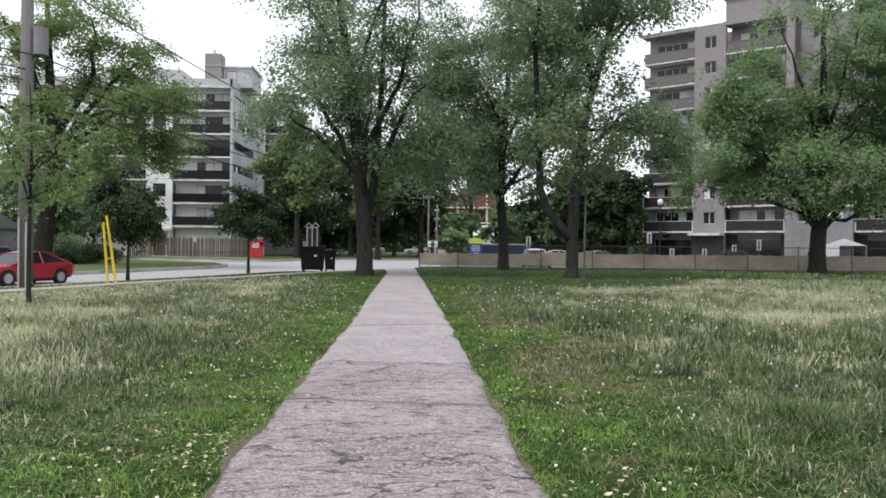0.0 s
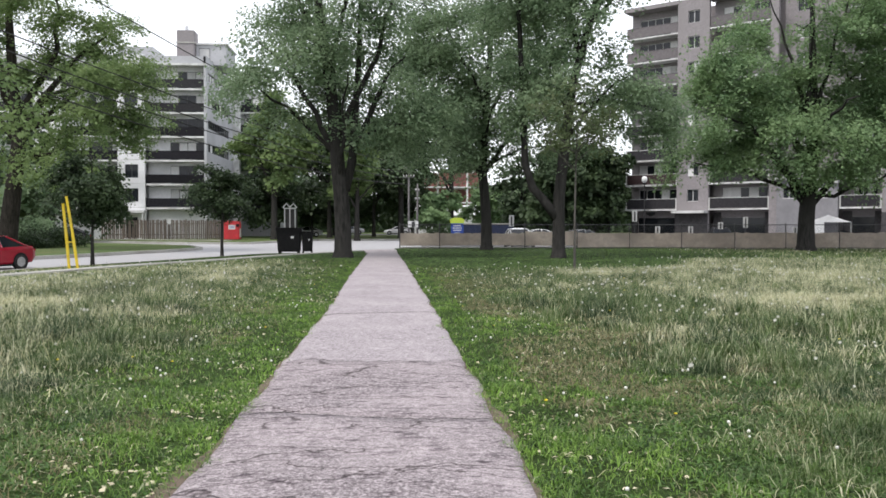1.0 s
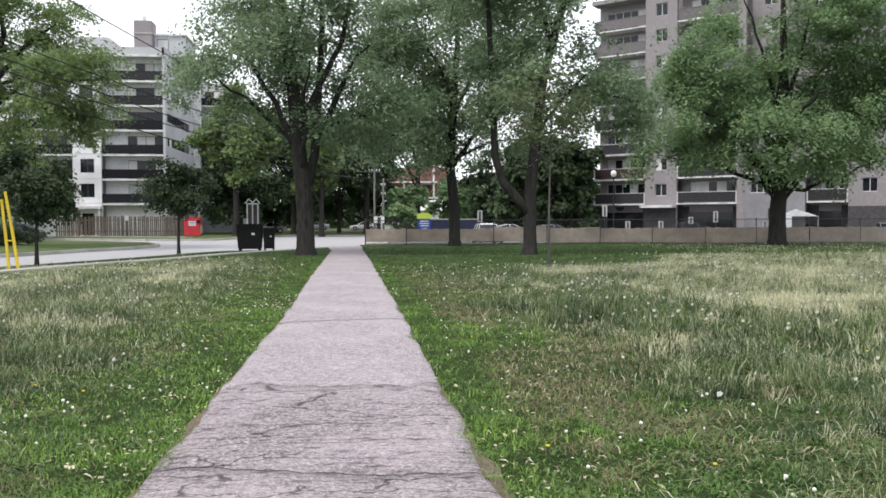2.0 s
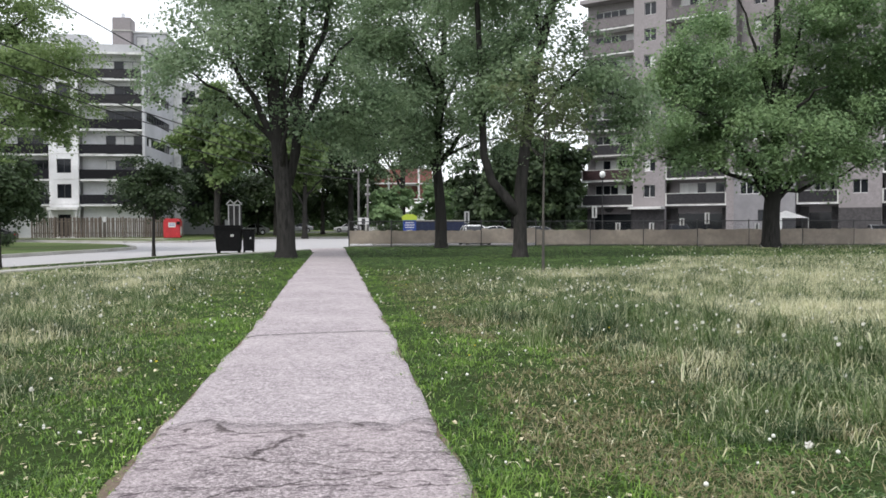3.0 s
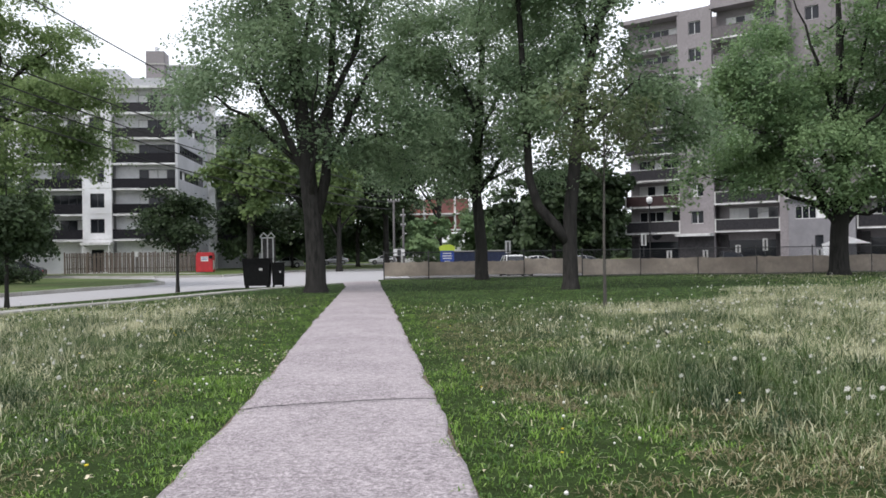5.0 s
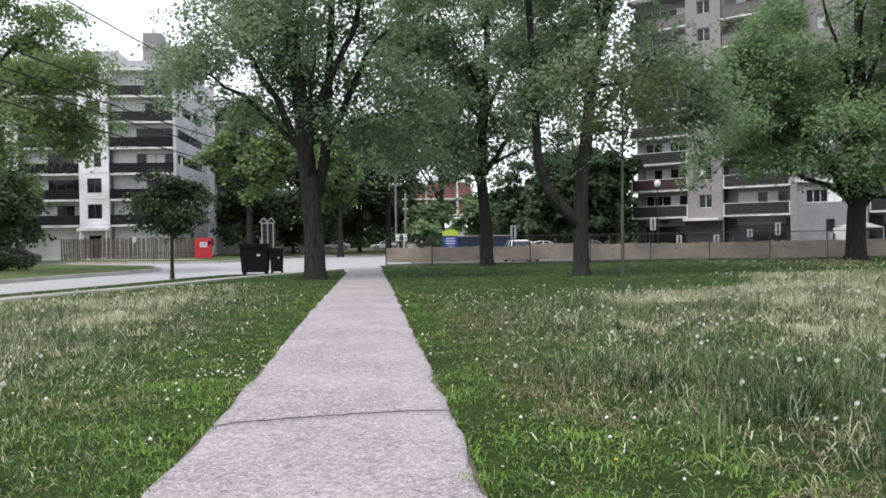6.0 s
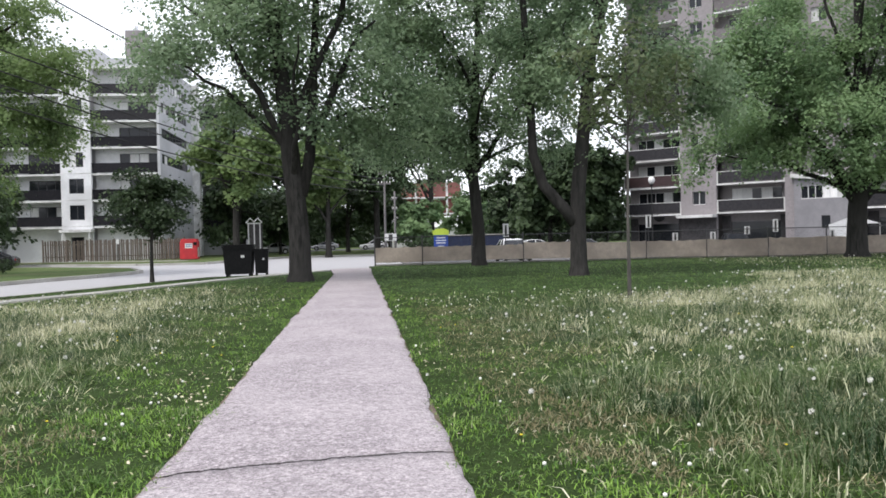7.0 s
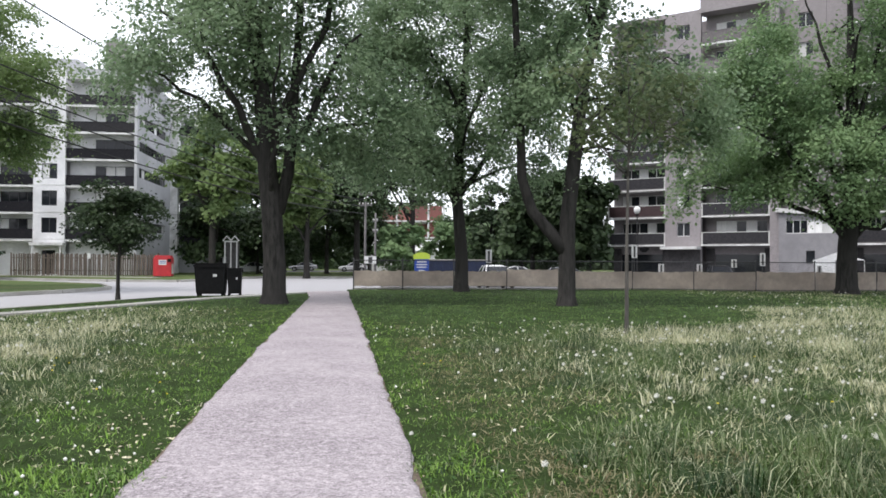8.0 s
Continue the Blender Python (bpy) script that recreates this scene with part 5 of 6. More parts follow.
# chain-link fence with tan fabric
cf = thing("chain_link_fence", "dark chain-link fence with tan windscreen fabric", "fence")
FX = [0.55, 3.2, 6.0, 8.94, 12.5, 16.1, 19.7, 23.4, 27.0, 30.8, 34.5, 38.2, 41.9, 45.6]
rng = np.random.default_rng(5)
for x in FX:
    p = part("post", tubeb([(x, 56.1, gz(x, 56) - 0.2), (x, 56.1, 1.62)], [0.038, 0.038], 8), M["metal"], cf)
    part("cap", tubeb([(x, 56.1, 1.62), (x, 56.1, 1.66), (x, 56.1, 1.69)], [0.045, 0.045, 0.01], 8), M["metal"], p)
for a, b in zip(FX, FX[1:]):
    part("top_rail", tubeb([(a, 56.1, 1.57), (b, 56.1, 1.57)], [0.024, 0.024], 6), M["metal"], cf)
    if a > 8:
        part("bottom_rail", tubeb([(a, 56.1, 0.05 + float(gz(a, 56))), (b, 56.1, 0.05 + float(gz(b, 56)))], [0.015, 0.015], 5), M["metal"], cf)
    # mesh of crossing wires, above the fabric
    wv, wfc = [], []
    step, z0, z1 = 0.11, float(gz(a, 56)) + 0.06, 1.56
    n = int((b - a) / step)
    for sgn in (1, -1):
        for i in range(-int((z1 - z0) / step), n + 1):
            xa, xb = a + i * step, a + i * step + (z1 - z0)
            za, zb = z0, z1
            if xa < a:
                za += a - xa
                xa = a
            if xb > b:
                zb -= xb - b
                xb = b
            if sgn < 0:
                xa, xb = a + b - xa, a + b - xb
            k = len(wv)
            wv += [(xa - 0.003, 56.1, za), (xa + 0.003, 56.1, za), (xb + 0.003, 56.104, zb), (xb - 0.003, 56.104, zb)]
            wfc.append((k, k + 1, k + 2, k + 3))
    part("wire_mesh", raw("wire_mesh", wv, wfc, M["metal"]), None, cf, "thin diamond wire mesh")["kind"] = "stuff"
    # fabric panel, sagging between ties
    fb = bmesh.new()
    cols, rws = 14, 5
    low = 0.10 if a < 9 else 0.0
    gr = []
    for i in range(cols + 1):
        u = i / cols
        x = a + 0.03 + (b - a - 0.06) * u
        top = 1.03 - 0.03 * math.sin(math.pi * u) + 0.02 * rng.normal()
        if 8 < a < 9:
            top += 0.10
        base = float(gz(x, 56)) + 0.06 + low + 0.03 * abs(math.sin(u * 9 + a))
        gr.append([fb.verts.new((x, 56.06 + 0.03 * math.sin(u * 11 + a) * math.sin(j / rws * 3) - 0.02, base + (top - base) * j / rws)) for j in range(rws + 1)])
    for p, q in zip(gr, gr[1:]):
        for j in range(rws):
            fb.faces.new((p[j], q[j], q[j + 1], p[j + 1]))
    bmesh.ops.solidify(fb, geom=fb.faces[:], thickness=0.006)
    part("fabric_panel", fb, M["fabric"], cf, "tan sun-faded windscreen fabric")

# yellow guy-wire guards and poles
guard = thing("guy_wire_guard", "pair of yellow plastic guy-wire guards", "guy guard", (-11.5, 32.0, float(gz(-11.5, 32))))
for x0, x1, h in ((-0.18, -0.38, 2.4), (0.13, -0.26, 2.66)):
    part("guard", tubeb([(x0, 0, -0.1), ((x0 + x1) / 2, 0.02, h / 2), (x1, 0, h)], [0.055, 0.055, 0.05], 8), M["yellow"], guard)
part("tie_bar", boxb(-0.26, -0.02, -0.03, 0.03, 0.98, 1.03), M["yellow"], guard)


def utility_pole(label, at, h, r, arm=1.2, extra=()):
    p = thing("utility_pole", label, "utility pole", at, group="utility poles")
    part("pole", tubeb([(0, 0, -0.4), (0, 0, h * 0.5), (0.02, 0, h)], [r * 1.08, r, r * 0.8], 14), M["polewood"], p, smooth=True)
    for z in (h - 0.7, h - 1.5):
        a = part("crossarm", boxb(-arm, arm, -0.06, 0.06, z, z + 0.12, 0.01), M["polewood"], p)
        for x in (-arm * 0.9, -arm * 0.4, arm * 0.4, arm * 0.9):
            part("insulator", tubeb([(x, 0, z + 0.12), (x, 0, z + 0.2), (x, 0, z + 0.26)], [0.035, 0.05, 0.02], 7), M["slab"], a)
    return p


up = utility_pole("thick grey weathered wooden utility pole", (-14.2, 30.7, float(gz(-14.2, 30.7))), 12.5, 0.24)
for k, x in enumerate((-0.14, 0.12)):
    part("cable_cover", tubeb([(x, -0.25, 0), (x, -0.25, 2.6)], [0.04, 0.04], 6), M["concrete"], up)
part("transformer", tubeb([(0.45, 0.1, 8.6), (0.45, 0.1, 9.6)], [0.27, 0.27], 12), M["annex"], up)
utility_pole("slim grey utility pole at the street corner", (1.55, 75.0, ROAD_Z), 7.6, 0.09, 0.5)
utility_pole("slim grey utility pole at the street corner", (2.35, 76.0, ROAD_Z), 5.6, 0.09, 0.2)


def cable(name, a, b, sag, r=0.026, label="thin black overhead cable"):
    pts = []
    for i in range(17):
        t = i / 16
        pts.append((a[0] + (b[0] - a[0]) * t, a[1] + (b[1] - a[1]) * t, a[2] + (b[2] - a[2]) * t - sag * 4 * t * (1 - t)))
    ob = new(name, finish(name, tubeb(pts, [r] * 17, 5), M["wire"]))
    tagged(ob, label, "cable", group="overhead cables")
    return ob


for (za, zb, sag, off) in ((7.5, 5.7, 0.7, 0.0), (7.9, 6.2, 0.7, 0.1), (6.9, 5.2, 0.8, -0.1), (8.4, 6.9, 0.6, 0.4), (11.2, 7.0, 0.6, 0.8)):
    cable("overhead_cable", (-14.2 + off, 30.7, za), (1.55 + off * 0.6, 75, zb), sag)
    cable("overhead_cable", (-14.2 + off, 30.7, za), (-29 + off, -10, za + 0.2), sag)
cable("service_cable", (-14.2, 30.7, 8.2), (-31.0, 64, 4.6), 0.5, 0.014)
cable("service_cable", (1.55, 75.0, 6.4), (-22.0, 112, 7.0), 0.5, 0.014)


def lamp_post(at, h):
    p = thing("lamp_post", "black lamp post with a frosted lantern", "street lamp", at)
    part("pole", tubeb([(0, 0, -0.2), (0, 0, 0.5), (0, 0, 0.55), (0, 0, h - 0.7)], [0.1, 0.1, 0.06, 0.05], 10), M["black"], p, smooth=True)
    part("collar", tubeb([(0, 0, h - 0.72), (0, 0, h - 0.62), (0, 0, h - 0.56)], [0.06, 0.14, 0.12], 10), M["black"], p)
    part("lantern", tubeb([(0, 0, h - 0.56), (0, 0, h - 0.38), (0, 0, h - 0.12), (0, 0, h)], [0.12, 0.24, 0.24, 0.1], 12), M["lampglass"], p, "frosted white lantern", smooth=True)
    part("finial", tubeb([(0, 0, h), (0, 0, h + 0.12)], [0.06, 0.01], 8), M["black"], p)
    part("flower_basket", tubeb([(0.55, 0, 2.6), (0.55, 0, 2.75), (0.55, 0, 2.95)], [0.12, 0.35, 0.42], 10), M["black"], p, "hanging basket on a short arm")
    part("basket_arm", tubeb([(0, 0, 3.1), (0.55, 0, 3.15), (0.55, 0, 2.95)], [0.015, 0.015, 0.01], 5), M["black"], p)


lamp_post((21.8, 71.0, ROAD_Z), 6.05)


def sign_post(at, h, w, sh, label, bars=True, face="signwhite", kind_="sign"):
    p = thing("sign_post", label, "sign", at, group="parking signs")
    part("pole", tubeb([(0, 0.03, -0.1), (0, 0.03, h)], [0.03, 0.03], 6), M["metal"], p)
    b = part("panel", boxb(-w / 2, w / 2, -0.02, 0.0, h - sh, h, 0.004), M[face], p)
    if bars:
        part("printed_bar", boxb(-0.05 * w / 0.3, 0.05 * w / 0.3, -0.026, -0.021, h - sh * 0.95, h - sh * 0.1), M["metal"], b)


for x, h in ((17.6, 2.9), (19.3, 1.75), (21.75, 1.75), (23.98, 2.05), (25.85, 2.45), (29.6, 1.7), (8.6, 2.55)):
    sign_post((x, 59.9, ROAD_Z), h, 0.36, 0.8 if h > 2.2 else 0.5, "small white parking sign on a thin post")
sign_post((-24.6, 94.0, -0.12), 2.3, 0.3, 0.55, "white street sign on a thin post", bars=False)
sign_post((1.9, 73.2, ROAD_Z), 2.2, 0.9, 0.55, "white one-way sign on a pole")

# information board, containers and canopy beyond the fence
ib = thing("information_board", "blue information board with a lime top", "sign", (5.75, 73.0, ROAD_Z))
part("panel", boxb(-0.55, 0.55, -0.04, 0.04, 0.9, 2.0, 0.01), M["bluesign"], ib)
for k, (w, z) in enumerate(((0.34, 1.75), (0.40, 1.55), (0.36, 1.35), (0.22, 1.1))):
    part("printed_bar", boxb(-w, w, -0.048, -0.041, z, z + 0.08), M["signwhite"], ib)
part("top_panel", prism([(-0.6, 2.0), (-0.65, 2.3), (-0.3, 2.5), (0.3, 2.5), (0.65, 2.3), (0.6, 2.0)], -0.04, 0.04), M["limesign"], ib, "rounded lime-green top panel")
for x in (-0.5, 0.45):
    part("leg", boxb(x, x + 0.06, -0.03, 0.03, 0, 0.9), M["metal"], ib)
ct = thing("container", "long navy waste container with a pale rim", "container", (8.4, 76.0, ROAD_Z))
part("body", boxb(-2.0, 2.6, -1, 1, 0.15, 1.9, 0.03), M["blue"], ct)
part("rim", boxb(-2.05, 2.65, -1.05, 1.05, 1.9, 2.0), M["concrete"], ct)
for i in range(9):
    part("rib", boxb(-1.9 + i * 0.53, -1.82 + i * 0.53, -1.06, -1.0, 0.2, 1.9), M["blue"], ct)
for x in (-1.8, 2.2):
    part("foot", boxb(x, x + 0.2, -0.9, 0.9, 0, 0.15), M["metal"], ct)
tn = thing("canopy_tent", "white peaked canopy tent over a parked car", "tent", (40.2, 75.0, ROAD_Z))
tb = bmesh.new()
vs = [tb.verts.new(p) for p in ((-1.3, -2, 2.1), (1.3, -2, 2.1), (1.3, 2, 2.1), (-1.3, 2, 2.1), (0, -0.6, 2.75), (0, 0.6, 2.75))]
for f in ((0, 1, 4), (1, 2, 5, 4), (2, 3, 5), (3, 0, 4, 5)):
    tb.faces.new([vs[i] for i in f])
bmesh.ops.solidify(tb, geom=tb.faces[:], thickness=0.03)
part("roof", tb, M["tent"], tn)
part("side_curtain", boxb(-1.3, -1.27, -2, 2, 0.1, 2.1), M["tent"], tn)
for x in (-1.24, 1.27):
    for y in (-1.95, 1.95):
        part("leg", tubeb([(x, y, 0), (x, y, 2.1)], [0.03, 0.03], 6), M["railw"], tn)


# ---------------------------------------------------------------- vehicles
def loft(secs):
    """Sections of equal point counts joined into a closed skin."""
    bm = bmesh.new()
    rings = [[bm.verts.new(p) for p in s] for s in secs]
    n = len(rings[0])
    for a, b in zip(rings, rings[1:]):
        for k in range(n):
            bm.faces.new((a[k], a[(k + 1) % n], b[(k + 1) % n], b[k]))
    bm.faces.new(rings[0][::-1])
    bm.faces.new(rings[-1])
    bmesh.ops.recalc_face_normals(bm, faces=bm.faces[:])
    return bm


TYRE = finish("tyre", tubeb([(0, -0.1, 0), (0, -0.08, 0), (0, 0.08, 0), (0, 0.1, 0)], [0.28, 0.32, 0.32, 0.28], 20), M["rubber"], True)
RIM = finish("rim", tubeb([(0, -0.106, 0), (0, 0.106, 0)], [0.21, 0.21], 10), M["chrome"])


def car(name, label, at, rz, paint, tall=1.0, hatch=False):
    """Front towards -x. Lofted body, glasshouse, pillars, wheels with rims, lamps, mirrors and plates."""
    c = thing(name, label, "car", at, rz, group="parked cars")
    st = [(-2.28, 0.42, 0.52, 0.62), (-2.2, 0.30, 0.66, 0.78), (-1.9, 0.22, 0.76, 0.86), (-1.1, 0.2, 0.88, 0.90), (-0.6, 0.2, 0.93, 0.91), (0.6, 0.2, 0.95, 0.91), (1.5, 0.22, 0.98, 0.89), (2.05, 0.28, 0.98, 0.84), (2.25, 0.4, 0.86, 0.74), (2.3, 0.5, 0.76, 0.66)]
    secs = []
    for x, lo, hi, w in st:
        hi *= tall ** 0.5
        secs.append([(x, -w * 0.9, lo), (x, -w, lo + 0.12), (x, -w, hi - 0.14), (x, -w * 0.93, hi - 0.02), (x, -w * 0.5, hi + 0.02), (x, w * 0.5, hi + 0.02), (x, w * 0.93, hi - 0.02), (x, w, hi - 0.14), (x, w, lo + 0.12), (x, w * 0.9, lo)])
    body = part("body", loft(secs), paint, c, smooth=False)
    back = 2.1 if hatch else 1.75
    rt = 1.42 * tall
    hb = 0.9 * tall ** 0.5
    cab = [(-1.0, hb, 0.84), (-0.25, rt - 0.08, 0.66), (0.3, rt, 0.64), (back - 0.9, rt - 0.04, 0.63), (back, hb + 0.06, 0.78)]
    gs = [[(x, -0.86, hb - 0.03), (x, -w, z), (x, w, z), (x, 0.86, hb - 0.03)] for x, z, w in cab]
    part("glasshouse", loft(gs), M["glass"], c, "dark tinted windows")
    rf = [[(x, -w - 0.01, z), (x, -w * 0.8, z + 0.03), (x, w * 0.8, z + 0.03), (x, w + 0.01, z), (x, w * 0.8, z - 0.03), (x, -w * 0.8, z - 0.03)] for x, z, w in cab[1:4]]
    part("roof", loft(rf), paint, c)
    for s in (-1, 1):
        for (xa, za, wa), (xb, zb, wb) in ((cab[0], cab[1]), (cab[3], cab[4])):
            part("pillar", tubeb([(xa, s * (wa + 0.01), za), (xb, s * (wb + 0.01), zb)], [0.04, 0.04], 5), paint, c)
        part("pillar", tubeb([(0.45, s * 0.88, hb), (0.4, s * 0.65, rt)], [0.04, 0.035], 5), paint, c)
        part("side_mirror", boxb(-0.72, -0.55, s * 0.98 - 0.09, s * 0.98 + 0.09, hb + 0.02, hb + 0.16, 0.03), paint, c)
        part("headlight", boxb(-2.24, -1.98, s * 0.62 - 0.14, s * 0.62 + 0.14, 0.58, 0.7, 0.03), M["lampglass"], c)
        part("tail_light", boxb(2.1, 2.285, s * 0.6 - 0.14, s * 0.6 + 0.14, 0.7, 0.84, 0.02), M["taillight"], c)
        for x in (-1.35, 1.35):
            part("wheel_arch", tubeb([(x, s * 0.80, 0.33), (x, s * 0.915, 0.33)], [0.37, 0.37], 20), M["black"], c)
            wh = part("wheel", TYRE, None, c)
            wh.matrix_basis = pose(x, s * 0.83, 0.32)
            part("rim", RIM, None, wh)
        for x in (-0.1, 0.75):
            part("door_handle", boxb(x, x + 0.2, s * 0.915 - 0.015, s * 0.915 + 0.015, 0.78, 0.81), paint, c)
    part("grille", boxb(-2.30, -2.25, -0.45, 0.45, 0.36, 0.5), M["black"], c)
    part("number_plate", boxb(-2.315, -2.3, -0.16, 0.16, 0.42, 0.52), M["signwhite"], c, "blank pale plate")
    part("sill", boxb(-1.0, 1.0, -0.88, 0.88, 0.16, 0.24), M["black"], c)
    return c


car("red_sedan", "glossy red sedan on the street by the kerb", (-16.9, 36.0, ROAD_Z), 66, M["red"])
car("blue_car", "dark blue car on the street by the pole", (-20.6, 39.5, ROAD_Z), 66, M["bluecar"], 1.12, True)
car("dark_car", "dark parked car by the bushes", (-27.5, 72.0, -0.12), 10, M["darkcar"], 1.05)
rng = np.random.default_rng(10)
for x, y, rz, p, lb, tall in [(10.1, 66.0, 92, "whitecar", "white car parked beyond the fence", 1.1), (16.6, 74.0, 20, "greycar", "silver car in the parking lot", 1.0), (13.6, 78.0, 0, "whitecar", "white car in the parking lot", 1.0), (30.0, 74.5, 78, "darkcar", "black car parked facing the building", 1.12), (41.0, 75.5, 5, "darkcar", "dark car under the canopy tent", 0.95),
                              (1.0, 141, 0, "whitecar", "white car on the far street", 1.0), (-7.0, 146, 0, "greycar", "silver car on the far street", 1.0), (-12, 118, 8, "whitecar", "white car parked by the houses", 1.0), (12, 88, 0, "darkcar", "dark car on the cross street", 1.0), (46, 70, 80, "greycar", "silver car in the parking lot", 1.05)]:
    car("parked_car", lb, (x, y, ROAD_Z + 0.02 if y < 100 else -0.1), rz, M[p], tall, tall > 1.05)


# ---------------------------------------------------------------- grass, weeds and flowers
def field_noise(x, y, s, seed):
    """Smooth value noise on the plan, 0 to 1."""
    r = np.random.default_rng(seed)
    tab = r.random((128, 128))
    u, v = x / s + 1000.3, y / s + 1000.7
    i, j = np.floor(u).astype(int), np.floor(v).astype(int)
    fu, fv = u - i, v - j
    fu, fv = fu * fu * (3 - 2 * fu), fv * fv * (3 - 2 * fv)
    g = lambda a, b: tab[a % 128, b % 128]
    return (g(i, j) * (1 - fu) + g(i + 1, j) * fu) * (1 - fv) + (g(i, j + 1) * (1 - fu) + g(i + 1, j + 1) * fu) * fv


SW = np.array([(-27.4, -7.8), (-18.4, 12.8), (-10.0, 32.4), (-3.8, 47.4), (-1.7, 50.6)])


def allowed(x, y):
    """On the lawn, off the path and the sidewalk."""
    lp = np.interp(y, [-8, 5, 12, 17, 26, 35, 46, 52], [-1.26, -1.25, -1.21, -1.16, -1.26, -1.28, -1.32, -1.75])
    rp = np.interp(y, [-8, 5, 12, 17, 26, 35, 46, 52], [0.85, 0.84, 0.79, 0.76, 0.64, 0.53, 0.32, 0.30])
    wob = 0.10 * (field_noise(x * 0 + 3, y, 0.5, 77) - 0.5)
    off = np.maximum(lp + wob - x, x - rp + wob)
    sx = np.interp(y, SW[:, 1], SW[:, 0])
    side = x - sx
    ok = (off > -0.22 * field_noise(x, y, 0.14, 71) ** 2 * (0.3 + 0.7 * field_noise(x, y, 0.6, 72))) & ((side > 0.02) | (side < -1.5)) & (x > kerb_x(y) + 0.25) & (y < 55.9) & ((y < 51.2) | (x > 0.4))
    return ok, off, side


def blades(name, x, y, h, w, lean, rng, material, label, fine=None):
    """Curved three-piece blades where fine is set, plain pointed ones elsewhere, each an island of one mesh."""
    n = len(x)
    fine = np.ones(n, dtype=bool) if fine is None else fine
    z = gz(x, y) - 0.01
    a = rng.random(n) * 2 * np.pi
    dx, dy = np.cos(a), np.sin(a)
    b = a + np.pi / 2 + rng.normal(size=n) * 0.5
    sx, sy = np.cos(b) * w / 2, np.sin(b) * w / 2
    ln = lean * h
    zt = z + h * np.clip(1.05 - 0.35 * lean, 0.5, 1)
    mx, my, mz = x + dx * ln * 0.35, y + dy * ln * 0.35, z + h * 0.62
    p = [np.stack(q, 1) for q in ((x - sx, y - sy, z), (x + sx, y + sy, z), (mx + sx * 0.8, my + sy * 0.8, mz), (mx - sx * 0.8, my - sy * 0.8, mz), (x + dx * ln, y + dy * ln, zt))]
    v1 = np.stack([q[fine] for q in p], 1).reshape(-1, 3)
    o = np.arange(fine.sum(), dtype=np.int32)[:, None] * 5
    f1 = np.concatenate([o + np.array([0, 1, 2]), o + np.array([0, 2, 3]), o + np.array([3, 2, 4])], 1).reshape(-1, 3)
    v2 = np.stack([p[k][~fine] for k in (0, 1, 4)], 1).reshape(-1, 3)
    f2 = np.arange(len(v2), dtype=np.int32).reshape(-1, 3) + len(v1)
    ob = new(name, raw(name, np.concatenate([v1, v2]), np.concatenate([f1, f2]), material))
    return tagged(ob, label, "grass", kind="stuff")


def scatter(rng, x0, x1, y0, y1, density):
    n = int((x1 - x0) * (y1 - y0) * density)
    return rng.uniform(x0, x1, n), rng.uniform(y0, y1, n)


